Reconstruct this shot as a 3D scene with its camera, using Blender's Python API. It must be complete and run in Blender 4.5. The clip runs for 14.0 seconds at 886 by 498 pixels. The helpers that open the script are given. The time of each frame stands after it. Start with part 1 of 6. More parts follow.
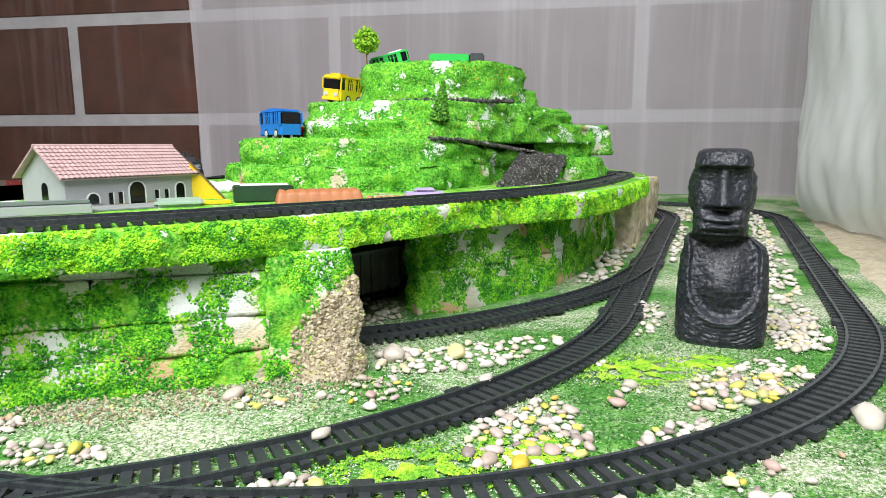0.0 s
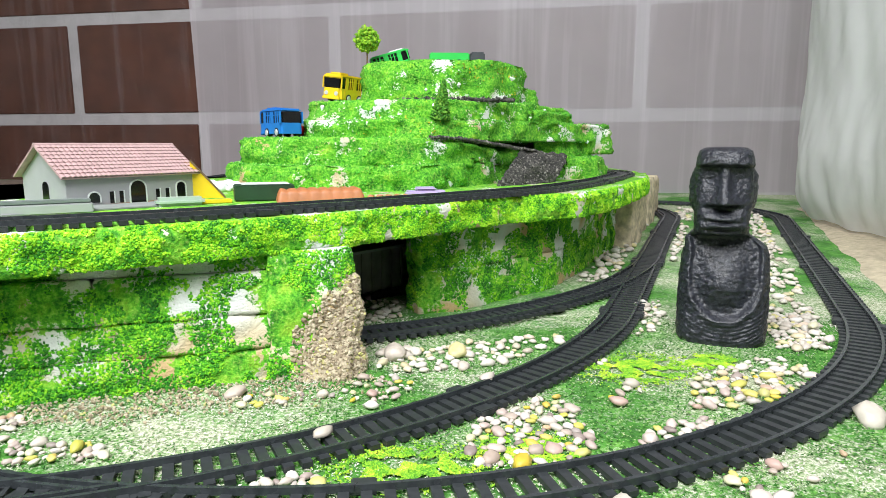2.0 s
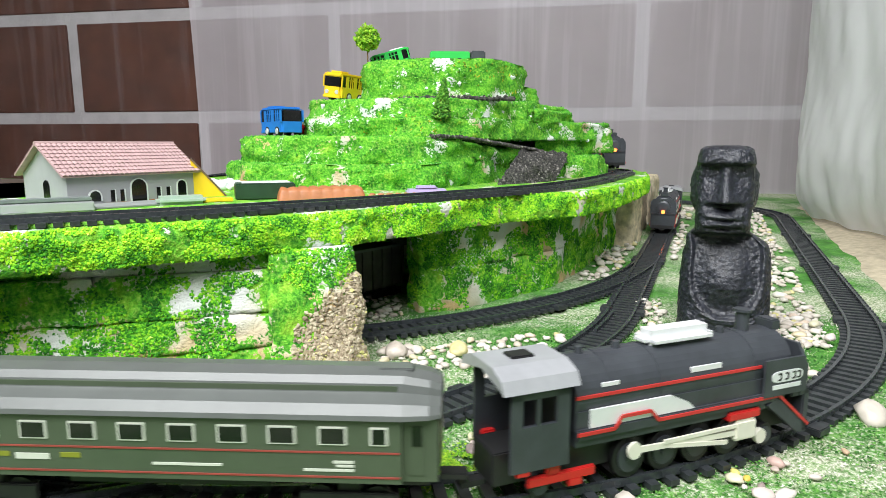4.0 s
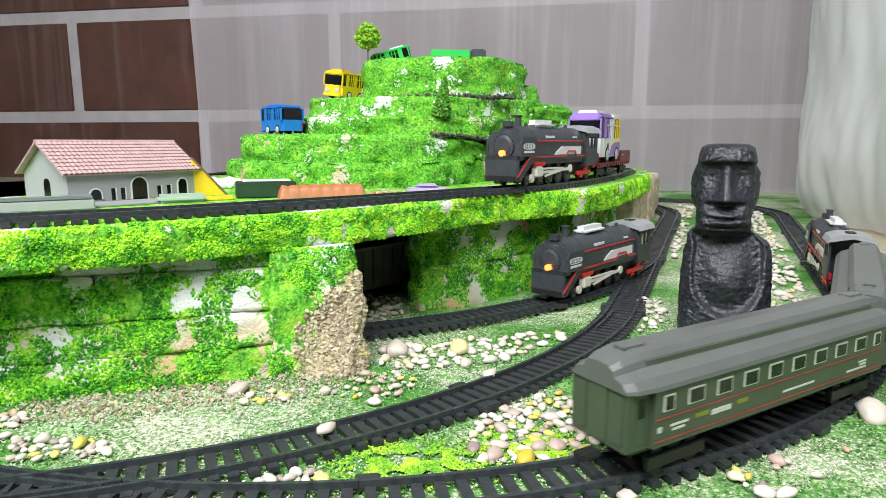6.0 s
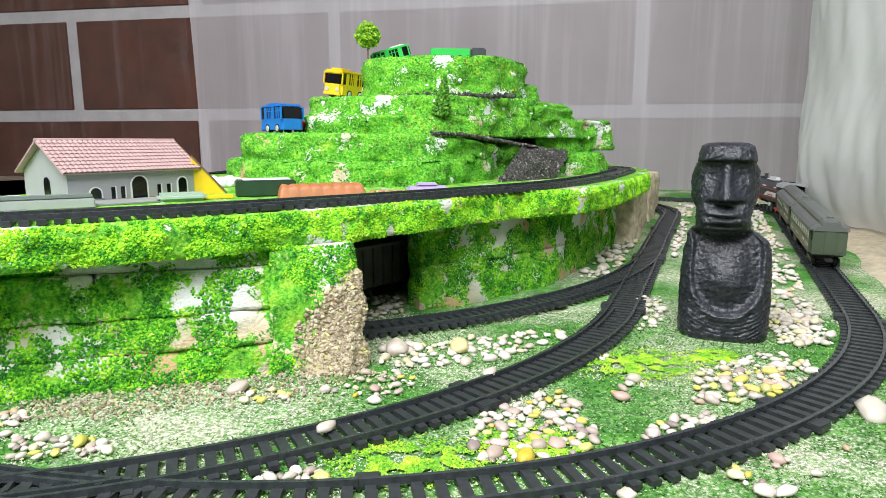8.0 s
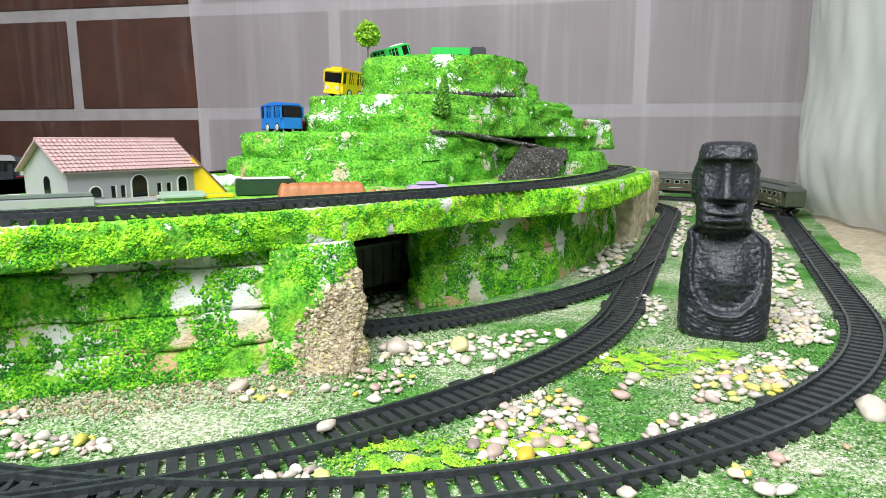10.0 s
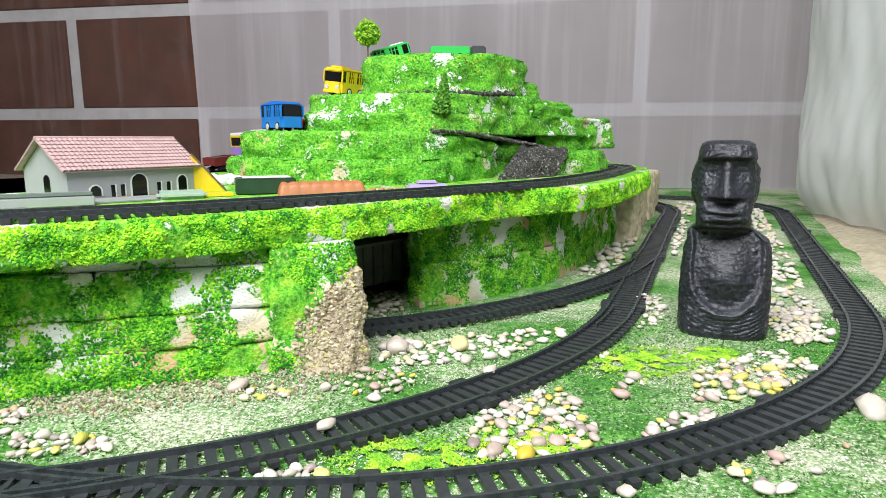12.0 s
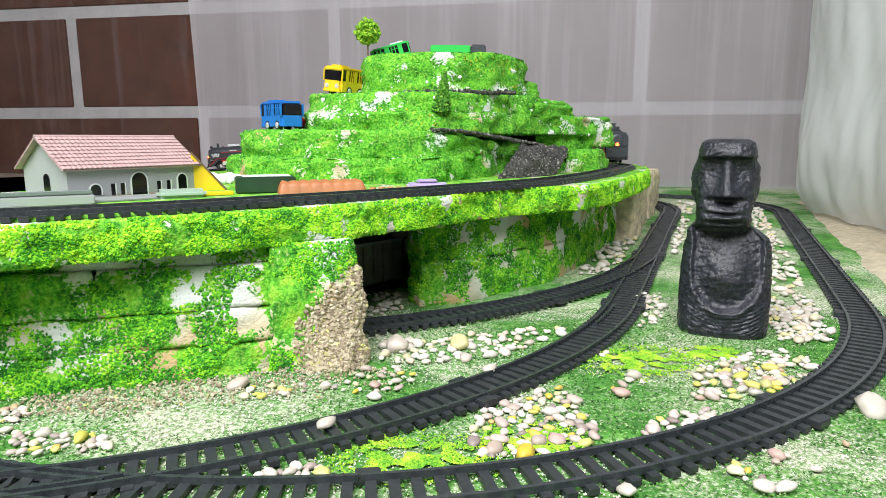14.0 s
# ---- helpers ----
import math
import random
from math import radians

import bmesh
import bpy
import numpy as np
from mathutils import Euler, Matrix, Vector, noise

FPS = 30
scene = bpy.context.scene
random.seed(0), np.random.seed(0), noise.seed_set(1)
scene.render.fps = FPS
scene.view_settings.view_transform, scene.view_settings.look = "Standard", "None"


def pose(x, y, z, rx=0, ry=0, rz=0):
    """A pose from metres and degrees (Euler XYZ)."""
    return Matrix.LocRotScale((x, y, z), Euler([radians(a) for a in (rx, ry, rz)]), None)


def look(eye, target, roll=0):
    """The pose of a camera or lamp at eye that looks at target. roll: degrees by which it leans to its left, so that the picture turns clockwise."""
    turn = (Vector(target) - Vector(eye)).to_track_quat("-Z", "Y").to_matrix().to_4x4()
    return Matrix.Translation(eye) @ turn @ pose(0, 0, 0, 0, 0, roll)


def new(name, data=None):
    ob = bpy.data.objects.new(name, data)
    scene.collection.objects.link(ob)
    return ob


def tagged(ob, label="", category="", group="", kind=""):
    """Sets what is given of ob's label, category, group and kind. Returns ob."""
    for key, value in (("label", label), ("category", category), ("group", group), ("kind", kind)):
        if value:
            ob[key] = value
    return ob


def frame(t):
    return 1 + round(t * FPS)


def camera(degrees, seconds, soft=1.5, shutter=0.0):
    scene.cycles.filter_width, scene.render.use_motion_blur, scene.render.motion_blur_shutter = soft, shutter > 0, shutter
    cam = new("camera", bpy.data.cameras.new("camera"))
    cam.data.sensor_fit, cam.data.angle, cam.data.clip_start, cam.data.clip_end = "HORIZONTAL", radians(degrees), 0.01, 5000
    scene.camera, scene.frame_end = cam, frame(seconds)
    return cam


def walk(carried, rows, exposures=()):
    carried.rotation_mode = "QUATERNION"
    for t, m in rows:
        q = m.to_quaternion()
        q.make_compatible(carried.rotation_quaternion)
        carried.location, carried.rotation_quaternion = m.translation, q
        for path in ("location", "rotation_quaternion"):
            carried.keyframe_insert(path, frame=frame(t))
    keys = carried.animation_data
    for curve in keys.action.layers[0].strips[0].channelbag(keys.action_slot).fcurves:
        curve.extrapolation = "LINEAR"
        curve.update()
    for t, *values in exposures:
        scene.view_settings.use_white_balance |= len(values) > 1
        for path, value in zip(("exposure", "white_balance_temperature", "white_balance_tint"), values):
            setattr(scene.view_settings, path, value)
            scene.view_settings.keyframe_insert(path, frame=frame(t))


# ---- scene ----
# ---------------------------------------------------------------- camera
FOV = 70.0
cam = camera(FOV, 14.0, soft=0.6, shutter=0.2)
PATH = [(0.0, pose(0.0026, 0, 0.1336, 90 - 9.36, 0, 0.077)), (3.0, pose(0.0012, 0, 0.1332, 90 - 9.47, 0, 0.036)), (6.5, pose(0, 0, 0.1326, 90 - 9.65, 0, 0)),
        (10.5, pose(0, 0, 0.1322, 90 - 9.80, 0, 0)), (14.0, pose(0, 0, 0.1318, 90 - 9.94, 0, 0))]
walk(cam, PATH)

# ---------------------------------------------------------------- world and lamps
world = bpy.data.worlds.new("room_air")
scene.world = world
world.use_nodes = True
world.node_tree.nodes["Background"].inputs[0].default_value = (0.9, 0.93, 1.0, 1)
world.node_tree.nodes["Background"].inputs[1].default_value = 0.5
scene.view_settings.exposure = 0.0


def area_lamp(name, place, target, sx, sy, watts, colour):
    data = bpy.data.lights.new(name, "AREA")
    data.shape, data.size, data.size_y, data.energy, data.color = "RECTANGLE", sx, sy, watts, colour
    ob = new(name, data)
    ob.matrix_world = look(place, target)
    return ob


area_lamp("ceiling_tube_light", (-0.30, -0.36, 1.22), (0.10, 0.64, 0), 1.4, 0.8, 53, (0.97, 0.985, 1.0))

# ---------------------------------------------------------------- layout frame
TURN = radians(23.0)
AX, AY = Vector((math.cos(TURN), -math.sin(TURN), 0)), Vector((math.sin(TURN), math.cos(TURN), 0))


def lay(a, b, z=0.0):
    """Layout coordinates (across, along) to the world."""
    return AX * a + AY * b + Vector((0, 0, z))


DECK_Z = 0.091


def ease(x):
    x = min(1.0, max(0.0, x))
    return x * x * (3 - 2 * x)


def ground_z(y):
    """The board rises a little towards the back."""
    return 0.022 * max(0.0, y - 0.45)


def deck_fall(b):
    return ease((b - 0.30) / 0.25)


def on_deck(a, b):
    """A place on the level deck."""
    f = deck_fall(b)
    k = (0.95 + 0.145 * f) * 0.0426 / (0.0426 + 0.0055 * f)
    return lay(a * k, b * k, DECK_Z)


def settle(x, y, rz=0.0, sink=0.0):
    """A loose thing standing on the deck."""
    f = ease((y * math.cos(TURN) + x * math.sin(TURN) - 0.29) / 0.30)
    k = 0.0426 / (0.0426 + 0.0055 * f)
    return pose(x * k, y * k, DECK_Z - sink, 0, 0, rz) @ Matrix.Scale(k, 4)


RAIL = 0.0055     # rail top above the bed


# ---------------------------------------------------------------- materials
def material(name, rough=0.6, metal=0.0):
    m = bpy.data.materials.new(name)
    m.use_nodes = True
    nt = m.node_tree
    b = nt.nodes["Principled BSDF"]
    b.inputs["Roughness"].default_value, b.inputs["Metallic"].default_value = rough, metal
    return m, nt, b


def node(nt, kind, **values):
    n = nt.nodes.new(kind)
    for key, v in values.items():
        n.inputs[key.replace("_", " ")].default_value = v
    return n


def ramp(nt, fac, stops):
    r = nt.nodes.new("ShaderNodeValToRGB")
    e = r.color_ramp.elements
    while len(e) < len(stops):
        e.new(0.5)
    for k, (p, c) in zip(e, stops):
        k.position, k.color = p, (*c, 1) if len(c) == 3 else c
    nt.links.new(fac, r.inputs[0])
    return r.outputs[0]


def mix(nt, fac, a, b):
    m = nt.nodes.new("ShaderNodeMix")
    m.data_type = "RGBA"
    for sock, v in ((m.inputs[0], fac), (m.inputs[6], a), (m.inputs[7], b)):
        if isinstance(v, (int, float)):
            sock.default_value = v
        elif isinstance(v, tuple):
            sock.default_value = (*v, 1)
        else:
            nt.links.new(v, sock)
    return m.outputs[2]


def coords(nt, kind="Object"):
    return nt.nodes.new("ShaderNodeTexCoord").outputs[kind]


def world_pos(nt):
    return nt.nodes.new("ShaderNodeNewGeometry").outputs["Position"]


def fac_noise(nt, vec, scale, detail=4.0, rough=0.6):
    n = node(nt, "ShaderNodeTexNoise", Scale=scale, Detail=detail, Roughness=rough)
    nt.links.new(vec, n.inputs["Vector"])
    return n.outputs["Fac"]


def bump(nt, b, height, strength, distance):
    n = node(nt, "ShaderNodeBump", Strength=strength, Distance=distance)
    nt.links.new(height, n.inputs["Height"])
    nt.links.new(n.outputs[0], b.inputs["Normal"])


def plain(name, colour, rough=0.5, metal=0.0, vary=0.12, scale=120.0, relief=0.0):
    m, nt, b = material(name, rough, metal)
    v = coords(nt)
    f = fac_noise(nt, v, scale)
    dark = tuple(c * (1 - vary) for c in colour)
    light = tuple(min(1, c * (1 + vary)) for c in colour)
    nt.links.new(ramp(nt, f, [(0.3, dark), (0.7, light)]), b.inputs["Base Color"])
    f2 = fac_noise(nt, v, scale * 0.2, 3)
    r = nt.nodes.new("ShaderNodeMapRange")
    r.inputs[3].default_value, r.inputs[4].default_value = max(0, rough - 0.1), min(1, rough + 0.1)
    nt.links.new(f2, r.inputs[0])
    nt.links.new(r.outputs[0], b.inputs["Roughness"])
    if relief:
        bump(nt, b, f, 0.5, relief)
    return m


def turf(name, bare=0.60, lime=0.5, tan=0.72):
    """Foam board under green turf flakes: lime and deep green, bare white and tan patches."""
    m, nt, b = material(name, 0.9)
    v = world_pos(nt)
    grain = fac_noise(nt, v, 420, 3, 0.7)
    mid = fac_noise(nt, v, 90, 4, 0.65)
    big = fac_noise(nt, v, 28, 4, 0.6)
    green = ramp(nt, mid, [(0.34, (0.012, 0.12, 0.008)), (0.44, (0.05, 0.34, 0.014)), (lime, (0.14, 0.54, 0.022)), (0.68, (0.42, 0.72, 0.05))])
    fleck = ramp(nt, grain, [(0.38, (0.012, 0.12, 0.006)), (0.52, (0.16, 0.52, 0.025)), (0.66, (0.55, 0.78, 0.14))])
    col = mix(nt, 0.45, green, fleck)
    patch = nt.nodes.new("ShaderNodeMath")
    patch.operation = "ADD"
    nt.links.new(big, patch.inputs[0])
    g2 = nt.nodes.new("ShaderNodeMath")
    g2.operation = "MULTIPLY_ADD"
    g2.inputs[1].default_value, g2.inputs[2].default_value = 0.35, -0.175
    nt.links.new(grain, g2.inputs[0])
    nt.links.new(g2.outputs[0], patch.inputs[1])
    white = ramp(nt, patch.outputs[0], [(bare, (0, 0, 0)), (bare + 0.025, (1, 1, 1))])
    other = fac_noise(nt, v, 19, 2, 0.5)
    base = ramp(nt, other, [(0.46, (0.76, 0.79, 0.75)), (0.55, (0.64, 0.60, 0.46)), (0.62, (0.56, 0.40, 0.20))])
    col = mix(nt, white, col, base)
    nt.links.new(col, b.inputs["Base Color"])
    bump(nt, b, grain, 0.9, 0.0022)
    return m


def ground_turf():
    m, nt, b = material("ground_turf", 0.92)
    v = world_pos(nt)
    grain = fac_noise(nt, v, 520, 3, 0.75)
    mid = fac_noise(nt, v, 70, 4, 0.6)
    big = fac_noise(nt, v, 9, 4, 0.55)
    green = ramp(nt, mid, [(0.32, (0.03, 0.13, 0.015)), (0.55, (0.07, 0.26, 0.03)), (0.75, (0.16, 0.40, 0.06))])
    pale = ramp(nt, grain, [(0.35, (0.10, 0.18, 0.06)), (0.5, (0.42, 0.46, 0.30)), (0.65, (0.74, 0.74, 0.62))])
    w = nt.nodes.new("ShaderNodeMath")
    w.operation = "MULTIPLY_ADD"
    w.inputs[1].default_value = 0.5
    nt.links.new(grain, w.inputs[0])
    nt.links.new(big, w.inputs[2])
    f = ramp(nt, w.outputs[0], [(0.69, (0, 0, 0)), (0.88, (1, 1, 1))])
    nt.links.new(mix(nt, f, green, pale), b.inputs["Base Color"])
    bump(nt, b, grain, 0.8, 0.0012)
    return m


MAT = {}
MAT["turf_wall"] = turf("turf_wall", 0.50, 0.50)
MAT["turf_hill"] = turf("turf_hill", 0.60, 0.58)
MAT["turf_lip"] = turf("turf_lip", 0.54, 0.47)
MAT["ground"] = ground_turf()
MAT["track"] = plain("track_plastic", (0.030, 0.034, 0.037), 0.40, 0, 0.3, 300)
MAT["rail"] = plain("rail_plastic", (0.036, 0.042, 0.046), 0.26, 0, 0.3, 300)
MAT["black"] = plain("moai_black", (0.022, 0.024, 0.032), 0.30, 0, 0.7, 380, 0.0024)
MAT["loco"] = plain("loco_black", (0.042, 0.047, 0.055), 0.42, 0, 0.2, 90)
MAT["loco_dark"] = plain("loco_chassis", (0.012, 0.012, 0.013), 0.5, 0, 0.2, 90)
MAT["silver"] = plain("silver_paint", (0.74, 0.75, 0.77), 0.35, 0.15, 0.06, 90)
MAT["dull_silver"] = plain("dull_silver_paint", (0.40, 0.41, 0.43), 0.35, 0.3, 0.08, 90)
MAT["rod"] = plain("cream_rod", (0.72, 0.70, 0.60), 0.4, 0, 0.06, 90)
MAT["red"] = plain("red_plastic", (0.55, 0.02, 0.02), 0.35, 0, 0.1, 90)
MAT["stripe_red"] = plain("red_stripe", (0.50, 0.03, 0.03), 0.4, 0, 0.1, 90)
MAT["dull_red"] = plain("dull_red_line", (0.26, 0.045, 0.035), 0.5, 0, 0.2, 90)
MAT["maroon"] = plain("maroon_plastic", (0.18, 0.022, 0.020), 0.4, 0, 0.15, 90)
MAT["coach"] = plain("coach_green", (0.062, 0.082, 0.052), 0.38, 0, 0.08, 60)
MAT["coach_roof"] = plain("coach_roof_grey", (0.105, 0.114, 0.108), 0.35, 0, 0.08, 60)
MAT["coach_trim"] = plain("window_frame_grey", (0.55, 0.57, 0.50), 0.4, 0, 0.05, 60)
MAT["dark_window"] = plain("dark_window", (0.006, 0.006, 0.007), 0.15, 0, 0.2, 60)
MAT["white"] = plain("white_plastic", (0.80, 0.80, 0.80), 0.35, 0, 0.03, 60)
MAT["purple"] = plain("purple_plastic", (0.33, 0.20, 0.62), 0.35, 0, 0.06, 60)
MAT["yellow"] = plain("yellow_plastic", (0.82, 0.56, 0.02), 0.35, 0, 0.06, 60)
MAT["blue"] = plain("blue_plastic", (0.015, 0.19, 0.62), 0.35, 0, 0.08, 60)
MAT["green"] = plain("green_plastic", (0.03, 0.50, 0.08), 0.35, 0, 0.08, 60)
MAT["tyre"] = plain("tyre_black", (0.012, 0.012, 0.012), 0.6, 0, 0.2, 90)
MAT["hub"] = plain("hub_grey", (0.60, 0.60, 0.62), 0.35, 0.2, 0.05, 60)
MAT["station_wall"] = plain("station_wall", (0.36, 0.365, 0.385), 0.6, 0, 0.06, 60)
MAT["station_roof"] = plain("station_roof", (0.46, 0.31, 0.31), 0.42, 0, 0.14, 200)
MAT["mortar"] = plain("mortar_white", (0.42, 0.40, 0.415), 0.9, 0, 0.10, 20, 0.002)
MAT["brick"] = plain("brick_brown", (0.080, 0.030, 0.019), 0.8, 0, 0.25, 12, 0.002)
MAT["room"] = plain("room_paint", (0.75, 0.75, 0.76), 0.9, 0, 0.03, 4)
MAT["leaf"] = plain("toy_leaf", (0.14, 0.40, 0.02), 0.7, 0, 0.35, 300)
MAT["bark"] = plain("toy_bark", (0.16, 0.10, 0.05), 0.8, 0, 0.2, 200)
MAT["load"] = plain("orange_load", (0.42, 0.155, 0.06), 0.5, 0, 0.15, 60)
MAT["box_green"] = plain("dark_green_plastic", (0.015, 0.05, 0.022), 0.45, 0, 0.15, 60)


def glow(name, colour, strength):
    m = bpy.data.materials.new(name)
    m.use_nodes = True
    b = m.node_tree.nodes["Principled BSDF"]
    b.inputs["Base Color"].default_value = (*colour, 1)
    b.inputs["Emission Color"].default_value = (*colour, 1)
    b.inputs["Emission Strength"].default_value = strength
    return m


MAT["headlight"] = glow("headlight_glow", (1.0, 0.15, 0.03), 5.0)


def stone_material():
    m, nt, b = material("pebble_stone", 0.55)
    r = nt.nodes.new("ShaderNodeNewGeometry").outputs["Random Per Island"]
    col = ramp(nt, r, [(0.0, (0.62, 0.55, 0.46)), (0.2, (0.72, 0.66, 0.58)), (0.45, (0.50, 0.42, 0.35)), (0.62, (0.80, 0.76, 0.70)),
                       (0.8, (0.42, 0.34, 0.29)), (0.88, (0.66, 0.60, 0.12)), (0.95, (0.70, 0.52, 0.40))])
    f = fac_noise(nt, world_pos(nt), 160, 4)
    nt.links.new(mix(nt, 0.35, col, ramp(nt, f, [(0.3, (0.3, 0.27, 0.22)), (0.7, (0.85, 0.82, 0.76))])), b.inputs["Base Color"])
    bump(nt, b, f, 0.3, 0.001)
    return m


def plastic_sheet(name, colour, clear, streak=0.15):
    m = bpy.data.materials.new(name)
    m.use_nodes = True
    nt = m.node_tree
    nt.nodes.remove(nt.nodes["Principled BSDF"])
    out = nt.nodes["Material Output"]
    d = nt.nodes.new("ShaderNodeBsdfDiffuse")
    d.inputs[0].default_value = (*colour, 1)
    tl = nt.nodes.new("ShaderNodeBsdfTranslucent")
    tl.inputs[0].default_value = (*colour, 1)
    add = nt.nodes.new("ShaderNodeMixShader")
    add.inputs[0].default_value = 0.35
    nt.links.new(d.outputs[0], add.inputs[1]), nt.links.new(tl.outputs[0], add.inputs[2])
    gl = nt.nodes.new("ShaderNodeBsdfGlossy")
    gl.inputs["Roughness"].default_value = 0.5
    g = nt.nodes.new("ShaderNodeMixShader")
    g.inputs[0].default_value = 0.02
    nt.links.new(add.outputs[0], g.inputs[1]), nt.links.new(gl.outputs[0], g.inputs[2])
    t = nt.nodes.new("ShaderNodeBsdfTransparent")
    mx = nt.nodes.new("ShaderNodeMixShader")
    f = fac_noise(nt, coords(nt), 6, 3)
    mr = nt.nodes.new("ShaderNodeMapRange")
    mr.inputs[3].default_value, mr.inputs[4].default_value = clear - 0.06, clear + 0.06
    nt.links.new(f, mr.inputs[0])
    # hanging streaks of glare, put into the opacity as milkier bands
    sc = nt.nodes.new("ShaderNodeVectorMath")
    sc.operation = "MULTIPLY"
    sc.inputs[1].default_value = (1.0, 0.3, 0.035)
    nt.links.new(coords(nt), sc.inputs[0])
    variation = ramp(nt, fac_noise(nt, sc.outputs[0], 34, 3, 0.6), [(0.50, (0, 0, 0)), (0.68, (1, 1, 1))])
    sub = nt.nodes.new("ShaderNodeMath")
    sub.operation = "MULTIPLY_ADD"
    sub.use_clamp = True
    sub.inputs[1].default_value = -streak
    nt.links.new(variation, sub.inputs[0]), nt.links.new(mr.outputs[0], sub.inputs[2])
    nt.links.new(sub.outputs[0], mx.inputs[0])
    nt.links.new(g.outputs[0], mx.inputs[1]), nt.links.new(t.outputs[0], mx.inputs[2])
    nt.links.new(mx.outputs[0], out.inputs[0])
    return m


MAT["stone"] = stone_material()
MAT["curtain"] = plastic_sheet("curtain_plastic", (0.80, 0.755, 0.815), 0.46, 0.10)
# nearly clear film, added only for the haze before the bricks
MAT["film"] = plastic_sheet("haze_film_plastic", (0.60, 0.58, 0.63), 0.985, 0.09)
MAT["board"] = plain("bare_board", (0.075, 0.050, 0.042), 0.85, 0, 0.25, 40, 0.002)
MAT["sheet"] = plastic_sheet("hanging_sheet_plastic", (0.92, 0.93, 0.95), 0.10, 0.06)


def turf_flake(name, stops, scale=75):
    """Glued flakes: clumps of like colour, each flake a little off."""
    m, nt, b = material(name, 0.85)
    r = nt.nodes.new("ShaderNodeNewGeometry").outputs["Random Per Island"]
    f = nt.nodes.new("ShaderNodeMapRange")
    f.inputs[1].default_value, f.inputs[2].default_value = 0.30, 0.70
    nt.links.new(fac_noise(nt, world_pos(nt), scale, 4, 0.65), f.inputs[0])
    w = nt.nodes.new("ShaderNodeMix")
    w.inputs[0].default_value = 0.42
    nt.links.new(f.outputs[0], w.inputs[2])
    nt.links.new(r, w.inputs[3])
    nt.links.new(ramp(nt, w.outputs[0], stops), b.inputs["Base Color"])
    return m


def island(name, stops, rough=0.8, source="Random Per Island"):
    """Loose pieces, each in a colour of its own."""
    m, nt, b = material(name, rough)
    if source == "object":
        r = nt.nodes.new("ShaderNodeObjectInfo").outputs["Random"]
    else:
        r = nt.nodes.new("ShaderNodeNewGeometry").outputs["Random Per Island"]
    col = ramp(nt, r, stops)
    f = fac_noise(nt, world_pos(nt), 260, 4)
    nt.links.new(mix(nt, 0.28, col, mix(nt, f, (0.0, 0.0, 0.0), col)), b.inputs["Base Color"])
    bump(nt, b, f, 0.25, 0.0008)
    return m


STONES = [(0.0, (0.58, 0.52, 0.44)), (0.13, (0.70, 0.64, 0.56)), (0.26, (0.46, 0.36, 0.30)), (0.38, (0.78, 0.74, 0.68)), (0.50, (0.62, 0.50, 0.45)), (0.60, (0.30, 0.24, 0.22)), (0.66, (0.74, 0.70, 0.64)), (0.76, (0.62, 0.60, 0.10)), (0.84, (0.74, 0.66, 0.20)), (0.88, (0.70, 0.52, 0.05)), (0.93, (0.58, 0.40, 0.35)), (1.0, (0.80, 0.77, 0.72))]
MAT["pebble"] = island("pebble_each", STONES, 0.5, "object")
MAT["flake_lime"] = turf_flake("flake_lime", [(0.0, (0.010, 0.12, 0.006)), (0.27, (0.04, 0.28, 0.010)), (0.42, (0.17, 0.55, 0.014)), (0.60, (0.34, 0.74, 0.018)), (0.78, (0.55, 0.86, 0.04)), (0.92, (0.80, 0.92, 0.35)), (1.0, (0.86, 0.90, 0.70))])
MAT["flake_green"] = turf_flake("flake_green", [(0.0, (0.007, 0.085, 0.005)), (0.28, (0.018, 0.17, 0.008)), (0.44, (0.06, 0.34, 0.012)), (0.60, (0.17, 0.56, 0.014)), (0.78, (0.42, 0.76, 0.03)), (0.92, (0.72, 0.84, 0.28)), (1.0, (0.82, 0.84, 0.66))])
MAT["flake_hill"] = turf_flake("flake_hill", [(0.0, (0.012, 0.12, 0.012)), (0.30, (0.03, 0.24, 0.016)), (0.48, (0.07, 0.40, 0.026)), (0.66, (0.17, 0.56, 0.05)), (0.80, (0.38, 0.70, 0.16)), (0.90, (0.72, 0.84, 0.58)), (1.0, (0.82, 0.86, 0.78))])
MAT["flake_patch"] = turf_flake("flake_patch", [(0.0, (0.04, 0.20, 0.012)), (0.35, (0.14, 0.40, 0.02)), (0.6, (0.34, 0.58, 0.03)), (0.85, (0.58, 0.70, 0.06)), (1.0, (0.72, 0.74, 0.35))])
MAT["flake_ground"] = island("flake_ground", [(0.0, (0.02, 0.10, 0.012)), (0.4, (0.05, 0.22, 0.025)), (0.75, (0.13, 0.36, 0.05)), (1.0, (0.48, 0.58, 0.30))])
MAT["gravel"] = island("gravel_grains", [(0.0, (0.26, 0.20, 0.13)), (0.4, (0.50, 0.42, 0.29)), (0.7, (0.66, 0.58, 0.42)), (0.88, (0.34, 0.27, 0.18)), (1.0, (0.72, 0.70, 0.25))])
MAT["dark_gravel"] = island("dark_gravel_grains", [(0.0, (0.03, 0.03, 0.03)), (0.5, (0.055, 0.052, 0.048)), (0.88, (0.12, 0.115, 0.10)), (1.0, (0.36, 0.34, 0.31))])
MAT["sand_grain"] = island("sand_grains", [(0.0, (0.36, 0.36, 0.24)), (0.5, (0.66, 0.66, 0.54)), (1.0, (0.84, 0.84, 0.76))])
